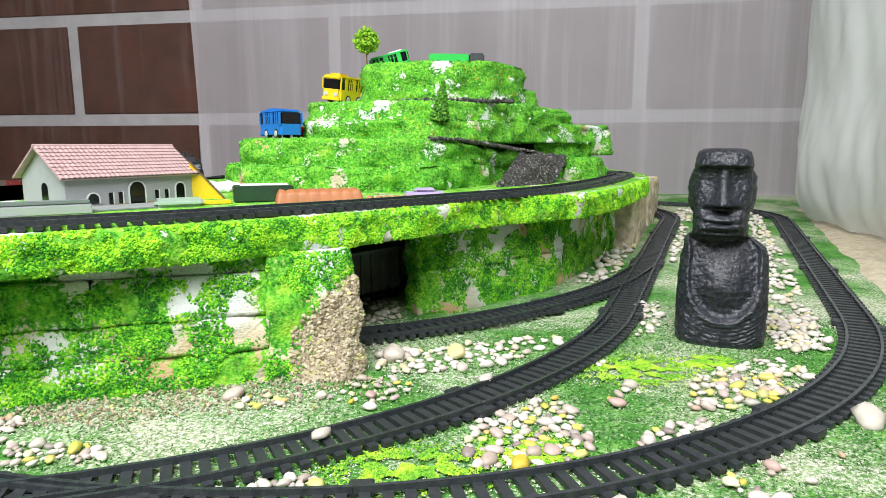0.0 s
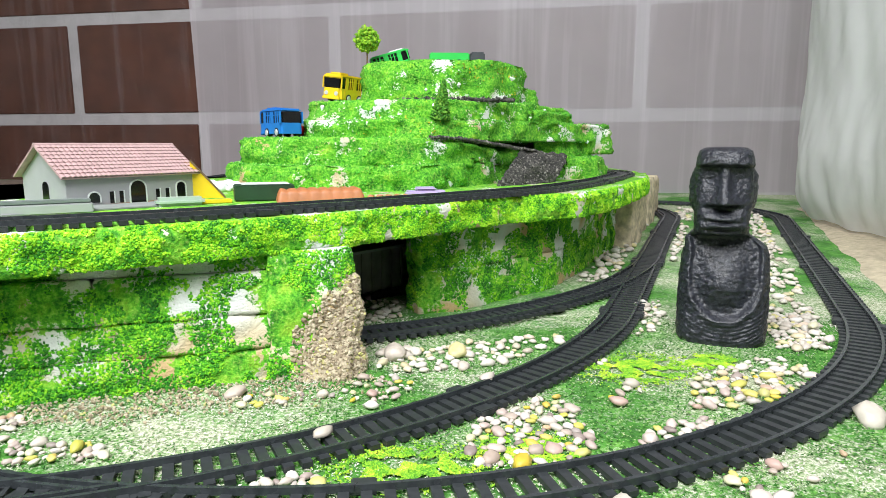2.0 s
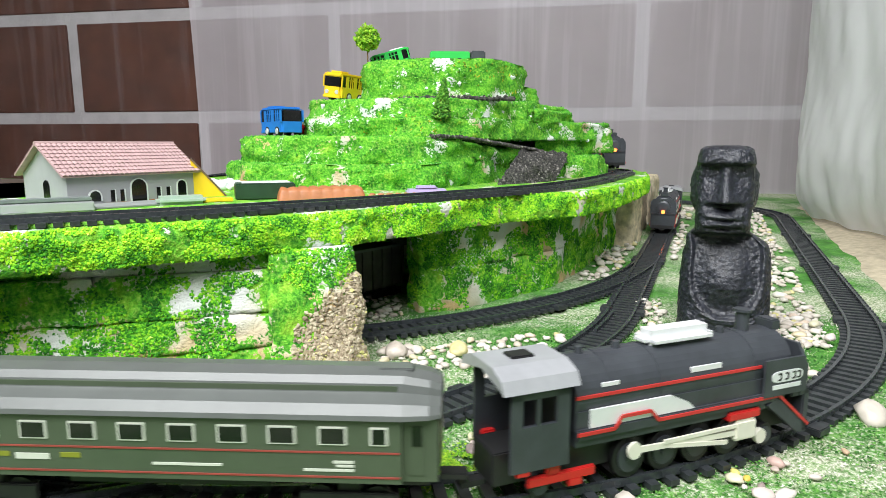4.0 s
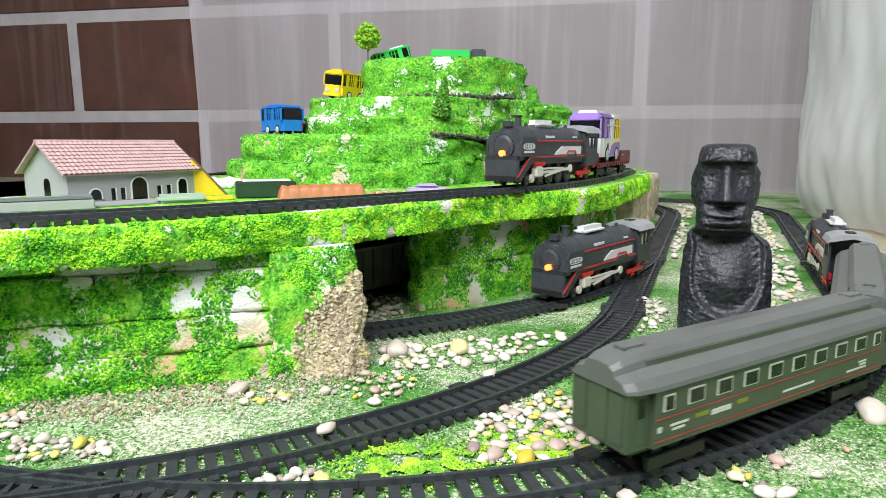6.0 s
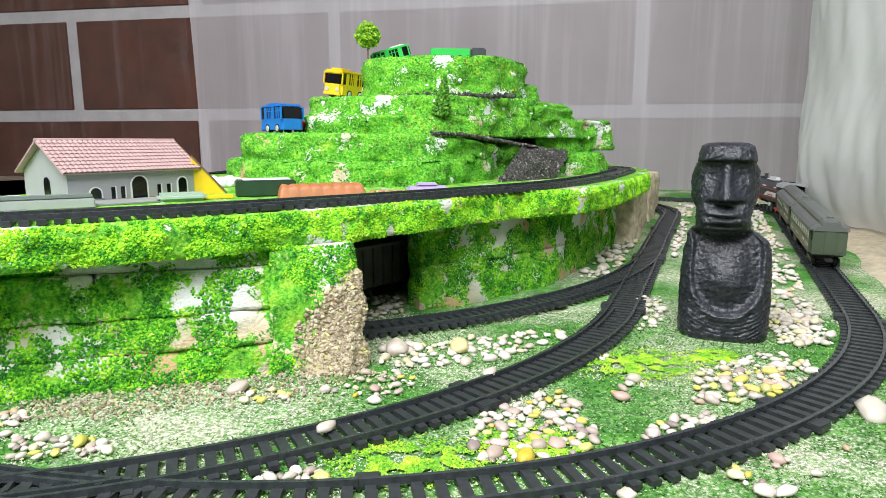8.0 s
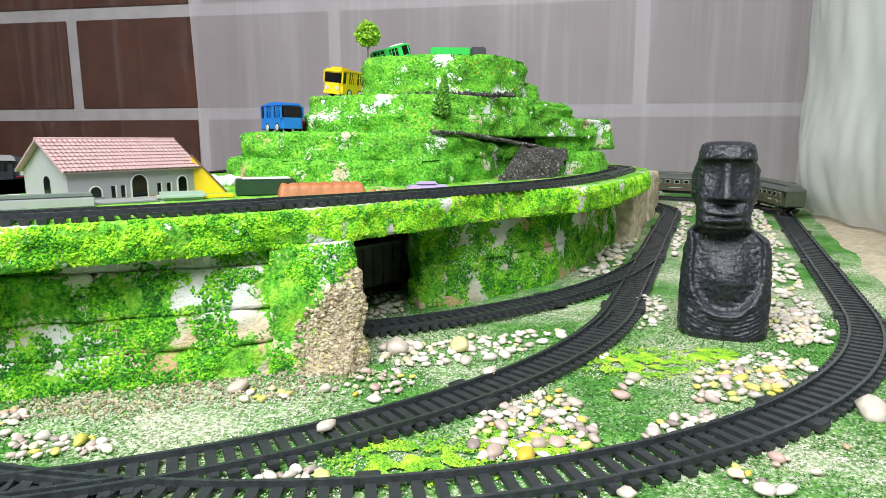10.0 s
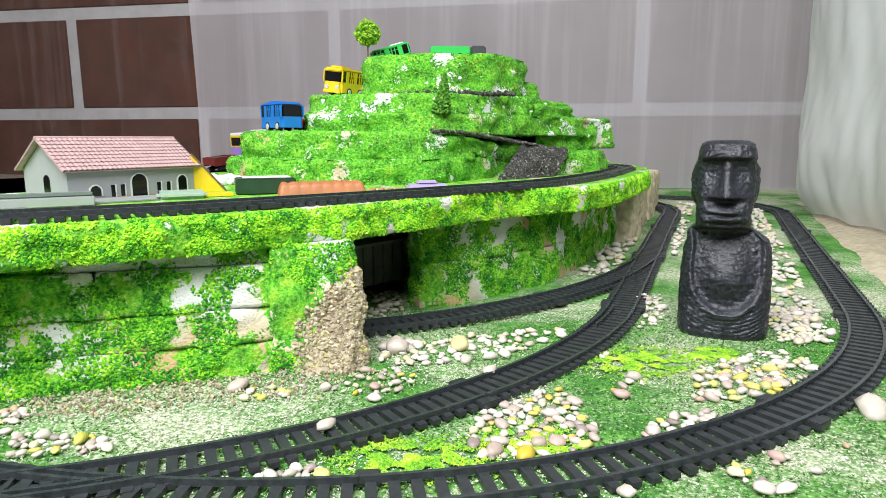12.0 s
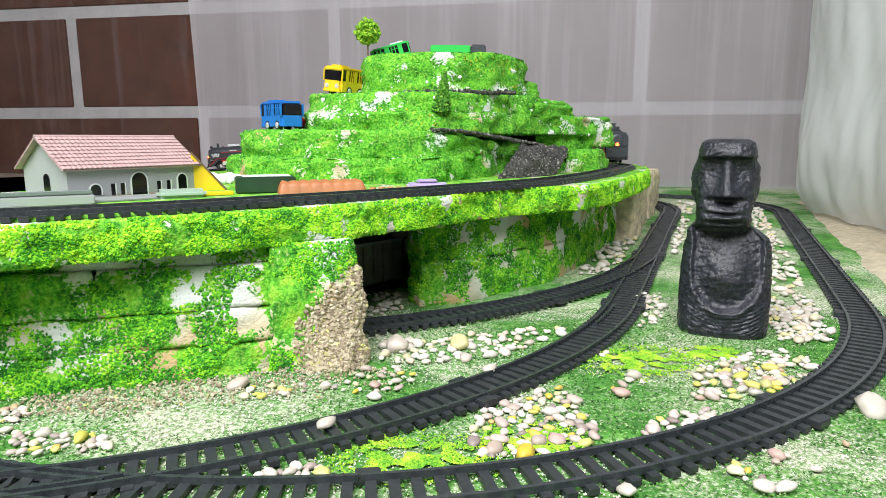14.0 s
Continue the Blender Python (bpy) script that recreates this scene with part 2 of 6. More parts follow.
MAT["sand"] = plain("sand_card", (0.50, 0.43, 0.31), 0.9, 0, 0.25, 90, 0.0015)
MAT["sandstone"] = plain("sandstone", (0.60, 0.51, 0.36), 0.9, 0, 0.45, 90, 0.004)
MAT["foam"] = plain("white_foam", (0.80, 0.82, 0.84), 0.8, 0, 0.05, 60)
MAT["flake_yellow"] = island("flake_yellow", [(0.0, (0.10, 0.26, 0.01)), (0.5, (0.45, 0.44, 0.02)), (1.0, (0.70, 0.60, 0.05))])
MAT["fir"] = island("fir_needles", [(0.0, (0.03, 0.16, 0.01)), (0.6, (0.09, 0.32, 0.02)), (1.0, (0.22, 0.46, 0.05))])
MAT["leaf"] = island("leaf_tufts", [(0.0, (0.10, 0.34, 0.01)), (0.5, (0.28, 0.56, 0.02)), (1.0, (0.50, 0.72, 0.06))])
MAT["station_trim"] = plain("white_trim", (0.70, 0.74, 0.72), 0.5, 0, 0.04, 60)
MAT["pale_green"] = plain("pale_green_plastic", (0.40, 0.50, 0.43), 0.3, 0, 0.06, 60)
# copy of the bare board, colour lightened to make up for shade
MAT["lit_board"] = plain("lit_board", (0.30, 0.23, 0.19), 0.85, 0, 0.25, 40, 0.002)
MAT["card"] = plain("grey_card", (0.24, 0.26, 0.25), 0.8, 0, 0.12, 60)
MAT["platform"] = plain("platform_grey", (0.16, 0.19, 0.18), 0.6, 0, 0.15, 60)
MAT["lilac"] = plain("lilac_plastic", (0.50, 0.42, 0.66), 0.4, 0, 0.05, 60)
MAT["gondola"] = plain("gondola_dark", (0.13, 0.13, 0.115), 0.6, 0, 0.3, 60)
MAT["crest"] = plain("crest_olive", (0.20, 0.22, 0.02), 0.5, 0, 0.1, 60)


# ---------------------------------------------------------------- mesh tools
def finish(bm, name, mat, smooth=False):
    me = bpy.data.meshes.new(name)
    bmesh.ops.recalc_face_normals(bm, faces=bm.faces)
    bm.to_mesh(me)
    bm.free()
    me.materials.append(mat)
    if smooth:
        me.shade_smooth()
        for p in me.polygons:
            if len(p.vertices) == 3 and abs(p.normal.z) > 0.97 and p.area > 1e-5:
                p.use_smooth = False      # broad level tops stay flat
    return me


def part(name, bm, mat, parent=None, label="", smooth=False):
    ob = new(name, finish(bm, name, mat, smooth))
    if parent:
        ob.parent = parent
    if label:
        tagged(ob, label)
    return ob


def empty(name, label, category, group="", m=None):
    ob = new(name)
    ob.empty_display_size = 0.02
    tagged(ob, label, category, group)
    if m:
        ob.matrix_world = m
    return ob


def box(bm, x0, x1, y0, y1, z0, z1, bev=0.0):
    r = bmesh.ops.create_cube(bm, size=1)
    vs = r["verts"]
    bmesh.ops.transform(bm, matrix=Matrix.Translation(((x0 + x1) / 2, (y0 + y1) / 2, (z0 + z1) / 2)) @ Matrix.Diagonal((x1 - x0, y1 - y0, z1 - z0, 1)), verts=vs)
    if bev:
        es = {e for v in vs for e in v.link_edges}
        bmesh.ops.bevel(bm, geom=list(es), offset=bev, segments=2, affect="EDGES")
    return vs


def boxes(*rows, bev=0.0):
    bm = bmesh.new()
    for r in rows:
        box(bm, *r, bev=bev)
    return bm


def cyl(bm, p, q, r, r2=None, seg=20):
    p, q = Vector(p), Vector(q)
    d = q - p
    m = Matrix.Translation((p + q) / 2) @ d.to_track_quat("Z", "Y").to_matrix().to_4x4()
    return bmesh.ops.create_cone(bm, cap_ends=True, segments=seg, radius1=r, radius2=r if r2 is None else r2, depth=d.length, matrix=m)["verts"]


def extrude_profile(bm, profile, x0, x1):
    """A closed outline in (y, z), swept along x."""
    a = [bm.verts.new((x0, y, z)) for y, z in profile]
    b = [bm.verts.new((x1, y, z)) for y, z in profile]
    n = len(profile)
    for i in range(n):
        bm.faces.new((a[i], a[(i + 1) % n], b[(i + 1) % n], b[i]))
    bm.faces.new(a)
    bm.faces.new(b[::-1])


def resample(pts, step, closed=False):
    pts = [Vector(p) for p in pts]
    if closed:
        pts.append(pts[0])
    out, acc = [pts[0].copy()], 0.0
    for p, q in zip(pts, pts[1:]):
        seg = (q - p).length
        if seg < 1e-9:
            continue
        pos = step - acc
        while pos <= seg:
            out.append(p.lerp(q, pos / seg))
            pos += step
        acc = seg - (pos - step)
    return out


def smooth_curve(pts, closed=False, per=16):
    """Catmull-Rom through the points."""
    pts = [Vector(p) for p in pts]
    n = len(pts)
    out = []
    for i in range(n if closed else n - 1):
        if closed:
            p0, p1, p2, p3 = pts[i - 1], pts[i], pts[(i + 1) % n], pts[(i + 2) % n]
        else:
            p0, p1, p2, p3 = pts[max(i - 1, 0)], pts[i], pts[i + 1], pts[min(i + 2, n - 1)]
        for k in range(per):
            t = k / per
            out.append(0.5 * ((2 * p1) + (p2 - p0) * t + (2 * p0 - 5 * p1 + 4 * p2 - p3) * t * t + (3 * p1 - p0 - 3 * p2 + p3) * t ** 3))
    if not closed:
        out.append(pts[-1])
    return out


def rough_prism(outline, z0, z1, amp=0.003, rows=5, step=0.006, seed=0, lean=0.0, top_amp=0.0, rnd=0.003):
    """A cut foam slab: upright sides with an uneven, slightly rounded skin."""
    pts = resample([(p[0], p[1], 0) for p in outline], step, True)
    area = sum(p.x * q.y - q.x * p.y for p, q in zip(pts, pts[1:] + pts[:1]))
    if area < 0:
        pts.reverse()
    n = len(pts)
    bm = bmesh.new()
    grid = []
    for j in range(rows + 1):
        f = j / rows
        z = z0 + (z1 - z0) * f
        ring = []
        for i, p in enumerate(pts):
            t = pts[(i + 1) % n] - pts[i - 1]
            nrm = Vector((t.y, -t.x, 0)).normalized()
            d = noise.noise(Vector((p.x * 45 + seed, p.y * 45, z * 60))) * amp + noise.noise(Vector((p.x * 160 + seed, p.y * 160, z * 170))) * amp * 0.45
            d -= lean * (z - z0)
            if j == rows:
                d -= rnd
            if j == 0:
                d -= rnd * 0.4
            zz = z + (noise.noise(Vector((p.x * 30 + seed, p.y * 30, 3.1))) * top_amp if j >= rows - 1 else 0)
            ring.append(bm.verts.new((p + nrm * d) + Vector((0, 0, zz))))
        grid.append(ring)
    for j in range(rows):
        for i in range(n):
            k = (i + 1) % n
            bm.faces.new((grid[j][i], grid[j][k], grid[j + 1][k], grid[j + 1][i]))
    bm.faces.new(grid[-1])
    bm.faces.new(grid[0][::-1])
    bmesh.ops.triangulate(bm, faces=[f for f in bm.faces if len(f.verts) > 4])
    return bm


# ---------------------------------------------------------------- track paths
def arc(ca, cb, r, d0, d1, z=0.0, n=40):
    return [lay(ca + r * math.cos(radians(d0 + (d1 - d0) * i / n)), cb + r * math.sin(radians(d0 + (d1 - d0) * i / n)), z) for i in range(n + 1)]


class Rail_Path:
    """A centre line by its length."""

    def __init__(self, pts, closed=True):
        self.closed = closed
        self.pts = [p for i, p in enumerate(pts) if i == 0 or (p - pts[i - 1]).length > 1e-5]
        if closed:
            self.pts.append(self.pts[0])
        self.cum = np.concatenate([[0], np.cumsum([(q - p).length for p, q in zip(self.pts, self.pts[1:])])])
        self.length = float(self.cum[-1])
        self.arr = np.array([tuple(p) for p in self.pts])

    def at(self, s):
        s = s % self.length if self.closed else min(max(s, 0), self.length)
        return Vector([float(np.interp(s, self.cum, self.arr[:, k])) for k in range(3)])

    def near(self, p):
        d = np.hypot(self.arr[:, 0] - p[0], self.arr[:, 1] - p[1])
        return float(self.cum[int(d.argmin())])


def grounded(pts, lift=0.0):
    return [Vector((p.x, p.y, p.z + lift + ground_z(p.y))) for p in pts]


# outer ground loop: round the front, up the far side, back along the wall
OUT_R, OUT_A = 0.4258, 0.108
outer = Rail_Path(grounded(arc(-0.318, 0.557, OUT_R, -90, 0)
                  + [lay(OUT_A, 0.62 + 0.05 * k) for k in range(11)]
                  + arc(OUT_A - 0.18, 1.13, 0.18, 0, 90)
                  + smooth_curve([lay(-0.10, 1.31), lay(-0.3, 1.315), lay(-0.5, 1.335), lay(-0.7, 1.345, 0.02), lay(-0.9, 1.315, 0.035), lay(-1.05, 1.22, 0.035), lay(-1.13, 1.05, 0.02), lay(-1.18, 0.8), lay(-1.18, 0.55),
                                  lay(-1.06, 0.30), lay(-0.80, 0.155), lay(-0.55, 0.1315), lay(-0.34, 0.1312)])))
MID_A = -0.058
middle = Rail_Path(grounded(arc(-0.512, 0.495, 0.454, -54, 0) + [lay(MID_A, 0.55 + 0.05 * k) for k in range(11)] + arc(MID_A - 0.18, 1.08, 0.18, 0, 90) + [lay(-0.3, 1.26), lay(-0.45, 1.25)], 0.0004), False)
loop_c = Rail_Path(grounded(smooth_curve([lay(a, b, z) for a, b, z in (
    (-0.058, 0.70, 0), (-0.067, 0.63, 0), (-0.083, 0.567, 0), (-0.110, 0.505, 0), (-0.142, 0.453, 0), (-0.175, 0.410, 0), (-0.217, 0.366, 0), (-0.29, 0.31, 0), (-0.40, 0.26, 0),
    (-0.56, 0.25, 0), (-0.70, 0.32, 0.005), (-0.77, 0.45, 0.01), (-0.785, 0.60, 0.01), (-0.78, 0.75, 0.01), (-0.735, 0.90, 0.008), (-0.65, 1.02, 0.004), (-0.54, 1.11, 0),
    (-0.40, 1.19, 0), (-0.25, 1.245, 0), (-0.115, 1.21, 0), (-0.062, 1.09, 0), (-0.058, 0.95, 0), (-0.058, 0.82, 0))], True), 0.0008))
FAR_Z = DECK_Z - 0.0055


# upper line: along the deck edge, down behind the station, up again behind the hill
upper = Rail_Path(smooth_curve([on_deck(a, b) for a, b in ((-0.125, 0.95), (-0.114, 0.85), (-0.120, 0.70), (-0.142, 0.57), (-0.187, 0.465), (-0.242, 0.365), (-0.317, 0.245), (-0.42, 0.14))]
                               + [lay(*p) for p in ((-0.55, 0.082, DECK_Z), (-0.74, 0.085, DECK_Z), (-0.845, 0.165, 0.089), (-0.865, 0.32, 0.075), (-0.845, 0.50, 0.059), (-0.835, 0.66, 0.052), (-0.832, 0.80, 0.056), (-0.830, 0.91, 0.069), (-0.822, 1.02, 0.078),
                                                    (-0.785, 1.125, 0.083), (-0.70, 1.205, FAR_Z), (-0.56, 1.238, FAR_Z), (-0.36, 1.215, FAR_Z), (-0.225, 1.135, FAR_Z))], True))


def sleeper_mesh():
    bm = boxes((-0.0022, 0.0022, -0.0148, 0.0148, 0.0005, 0.0030))
    return finish(bm, "sleeper", MAT["track"])


SLEEPER = sleeper_mesh()


def rail_mesh(path, s0, s1, side, step=0.008):
    bm = bmesh.new()
    prof = [(-0.0010, 0.0024), (-0.0009, RAIL), (0.0009, RAIL), (0.0010, 0.0024)]
    n = max(2, int((s1 - s0) / step))
    prev = None
    for i in range(n + 1):
        s = s0 + (s1 - s0) * i / n
        p = path.at(s)
        t = (path.at(s + 0.004) - path.at(s - 0.004)).normalized()
        nr = Vector((t.y, -t.x, 0)).normalized()
        ring = [bm.verts.new(p + nr * (side * 0.0098 + dy) + Vector((0, 0, dz))) for dy, dz in prof]
        if prev:
            for k in range(4):
                bm.faces.new((prev[k], prev[(k + 1) % 4], ring[(k + 1) % 4], ring[k]))
        else:
            bm.faces.new(ring)
        prev = ring
    bm.faces.new(prev[::-1])
    return bm


# stretches of each path whose sleepers are built one by one
FINE_OUTER, FINE_MIDDLE, FINE_TUNNEL, FINE_UPPER = (0.0, 1.0), (0.0, 0.9), (0.0, 0.55), (9.0, 9.0)


def build_track(path, s0, s1, label, fine, pitch=0.0073, piece=0.21):
    """Snap-together plastic track: pieces with two rails, sleepers and joiners."""
    n = max(1, round((s1 - s0) / piece))
    for i in range(n):
        a, b = s0 + (s1 - s0) * i / n, s0 + (s1 - s0) * (i + 1) / n
        th = empty("track_section", label, "toy track", "toy railway track sections")
        for side in (-1, 1):
            part("rail", rail_mesh(path, a, b - 0.0004, side), MAT["rail"], th)
        m = int((b - a) / pitch)
        mats = []
        for k in range(m):
            s = a + (k + 0.5) * (b - a) / m
            t = path.at(s + 0.003) - path.at(s - 0.003)
            mats.append(Matrix.Translation(path.at(s)) @ Matrix.Rotation(math.atan2(t.y, t.x), 4, "Z"))
        if fine[0] <= a < fine[1]:
            for mm in mats:
                ob = new("sleeper", SLEEPER)
                ob.parent = th
                ob.matrix_local = mm
        else:
            bm = bmesh.new()
            for mm in mats:
                vs = box(bm, -0.0022, 0.0022, -0.0148, 0.0148, 0.0005, 0.0030)
                bmesh.ops.transform(bm, matrix=mm, verts=vs)
            tagged(part("sleeper_strip", bm, MAT["track"], th), kind="stuff")
        t = path.at(b) - path.at(b - 0.006)
        mm = Matrix.Translation(path.at(b)) @ Matrix.Rotation(math.atan2(t.y, t.x), 4, "Z")
        for x0, y0 in ((-0.008, -0.0172), (-0.002, 0.0092)):
            bm = boxes((x0, x0 + 0.010, y0, y0 + 0.008, 0.0006, 0.0042), bev=0.0005)
            bmesh.ops.transform(bm, matrix=mm, verts=bm.verts)
            part("joiner", bm, MAT["track"], th)


# ---------------------------------------------------------------- ground, table and room
def build_setting():
    bm = bmesh.new()
    nx, ny = 150, 150
    X0, X1, Y0, Y1 = -1.9, 1.5, 0.02, 2.0
    vs = [[bm.verts.new((X0 + (X1 - X0) * i / nx, Y0 + (Y1 - Y0) * j / ny, 0)) for i in range(nx + 1)] for j in range(ny + 1)]
    for row in vs:
        for v in row:
            v.co.z = noise.noise(v.co * 14) * 0.0012 + noise.noise(v.co * 50) * 0.0005 - 0.0008 + ground_z(v.co.y)
    for j in range(ny):
        for i in range(nx):
            bm.faces.new((vs[j][i], vs[j][i + 1], vs[j + 1][i + 1], vs[j + 1][i]))
    tagged(part("ground", bm, MAT["ground"], smooth=True), "green turf ground with sand and pale dust", "ground", kind="structure")
    board = boxes((-1.9, -0.40, 1.02, 1.94, 0.004, 0.030), bev=0.001)
    tagged(part("table_board", board, MAT["lit_board"]), "brown bare board under the back of the layout, colour lightened against shade", "board", kind="structure")
    # back wall of large painted blocks
    psi = radians(10.4)
    wx, wy = Vector((math.cos(psi), -math.sin(psi), 0)), Vector((math.sin(psi), math.cos(psi), 0))
    o = Vector((0.0, 1.62, 0))
    m = Matrix(((wx.x, wy.x, 0, o.x), (wx.y, wy.y, 0, o.y), (0, 0, 1, 0), (0, 0, 0, 1)))
    wall = new("wall_north", finish(boxes((-2.6, 2.6, 0.010, 0.2, -0.8, 1.9)), "wall_north", MAT["mortar"]))
    wall.matrix_world = m
    tagged(wall, "brown painted block wall with wide white mortar joints", "wall", kind="structure")
    H, L, G = 0.2673, 0.756, 0.032
    mesh = finish(boxes((-(L - G) / 2, (L - G) / 2, 0.006, 0.012, -(H - G) / 2, (H - G) / 2), bev=0.002), "brick", MAT["brick"])
    for r in range(-2, 6):
        for c in range(-4, 5):
            ob = new("brick", mesh)
            ob.parent = wall
            ob.matrix_local = Matrix.Translation((c * L + (0.5 * L if r % 2 else 0) + 0.095, 0, 0.3356 + r * H))
    room = boxes((-2.6, 2.6, -1.7, -1.6, -0.8, 1.9), (-2.7, -2.6, -1.7, 2.6, -0.8, 1.9), (2.6, 2.7, -1.7, 2.6, -0.8, 1.9))
    tagged(part("wall_room", room, MAT["room"]), "plain pale painted room walls", "wall", kind="structure")
    tagged(part("ceiling", boxes((-2.7, 2.7, -1.7, 2.6, 1.9, 1.98)), MAT["room"]), "plain white ceiling", "ceiling", kind="structure")
    tagged(part("floor", boxes((-2.7, 2.7, -1.7, 2.6, -0.85, -0.8)), MAT["room"]), "plain pale floor", "floor", kind="structure")
    # milky plastic curtain in front of the wall
    bm = bmesh.new()
    nx, nz = 120, 14
    rows = []
    for j in range(nz + 1):
        z = 0.0 + 1.0 * j / nz
        row = []
        for i in range(nx + 1):
            x = -0.640 + 2.2 * i / nx
            d = -0.06 + 0.010 * noise.noise(Vector((x * 9, z * 1.3, 0))) + 0.006 * math.sin(x * 31 + 2 * noise.noise(Vector((x * 3, z, 4)))) * (0.4 + z)
            x2 = x + 0.03 * (0.45 - z) * (1 if i == 0 else 0)
            row.append(bm.verts.new(m @ Vector((x2, d, z))))
        rows.append(row)
    for j in range(nz):
        for i in range(nx):
            bm.faces.new((rows[j][i], rows[j][i + 1], rows[j + 1][i + 1], rows[j + 1][i]))
    tagged(part("plastic_curtain", bm, MAT["curtain"], smooth=True), "milky translucent plastic curtain hanging before the wall", "curtain")
    build_haze_film(m)


def build_haze_film(m):
    """Clear film added over the bare bricks to imitate streaky haze."""
    bm = bmesh.new()
    rows = []
    for j in range(11):
        z = 0.1 * j
        rows.append([bm.verts.new(m @ Vector((-1.9 + 1.24 * i / 60, -0.045 + 0.008 * noise.noise(Vector((i * 0.35, z * 1.3, 7))), z))) for i in range(61)])
    for j in range(10):
        for i in range(60):
            bm.faces.new((rows[j][i], rows[j][i + 1], rows[j + 1][i + 1], rows[j + 1][i]))
    tagged(part("haze_film", bm, MAT["film"], smooth=True), "thin clear film added over the bricks for streaky haze", "plastic film")


def build_sheet():
    """Bulging white plastic sheet along the layout's side."""
    bm = bmesh.new()
    rows = []
    nz, nb = 70, 90
    for j in range(nz):
        f = j / (nz - 1)
        row = []
        for i in range(nb):
            b = 0.62 + 0.63 * i / (nb - 1)
            z = ground_z(b) + 0.004 + 0.70 * f ** 1.3 + 0.012 * noise.noise(Vector((b * 9, 0, 3))) * (1 - f)
            a = 0.215 - 0.082 * ease((b - 0.80) / 0.42)
            variation = 0.008 * noise.noise(Vector((b * 11 + z * 3, z * 4, 1))) + 0.006 * noise.noise(Vector((b * 26 - z * 7, z * 9, 2))) + 0.0035 * abs(noise.noise(Vector((b * 34 + z * 12, z * 14, 5))))
            bulge = 0.013 * math.exp(-((z - 0.11) / 0.07) ** 2) * ease((1.25 - b) / 0.12) - 0.02 * math.exp(-(z / 0.03) ** 2)
            row.append(bm.verts.new(lay(a - bulge - variation, b, z)))
        rows.append(row)
    for j in range(nz - 1):
        for i in range(nb - 1):
            bm.faces.new((rows[j][i], rows[j][i + 1], rows[j + 1][i + 1], rows[j + 1][i]))
    tagged(part("plastic_sheet", bm, MAT["sheet"], smooth=True), "crumpled translucent white plastic sheet hanging beside the layout", "plastic sheet")


# ---------------------------------------------------------------- raised deck
EDGE = [(-0.45, 0.095), (-0.395, 0.125), (-0.340, 0.173), (-0.316, 0.203), (-0.293, 0.238), (-0.260, 0.281), (-0.223, 0.342), (-0.189, 0.422), (-0.157, 0.497), (-0.125, 0.545), (-0.101, 0.59), (-0.089, 0.66), (-0.082, 0.75), (-0.078, 0.86), (-0.088, 0.97), (-0.12, 1.08)]


def near(pts):
    return [on_deck(a, b) for a, b in pts]


def surface_samples(objs, count, seed, seen=None):
    """Random places and normals on meshes, spread by area; seen picks the triangles by centre and normal."""
    rng = np.random.default_rng(seed)
    tri, nrm = [], []
    for ob in objs:
        me = ob.data
        me.calc_loop_triangles()
        co = np.array([tuple(ob.matrix_world @ v.co) for v in me.vertices])
        for t in me.loop_triangles:
            tri.append(co[list(t.vertices)])
    tri = np.array(tri)
    cr = np.cross(tri[:, 1] - tri[:, 0], tri[:, 2] - tri[:, 0])
    area = np.linalg.norm(cr, axis=1)
    nrm = cr / np.maximum(area[:, None], 1e-12)
    if seen:
        ok = seen(tri.mean(1), nrm)
        tri, nrm, area = tri[ok], nrm[ok], area[ok]
    pick = rng.choice(len(tri), count, p=area / area.sum())
    u, v = rng.random(count), rng.random(count)
    flip = u + v > 1
    u[flip], v[flip] = 1 - u[flip], 1 - v[flip]
    p = tri[pick, 0] + u[:, None] * (tri[pick, 1] - tri[pick, 0]) + v[:, None] * (tri[pick, 2] - tri[pick, 0])
    return p, nrm[pick], rng


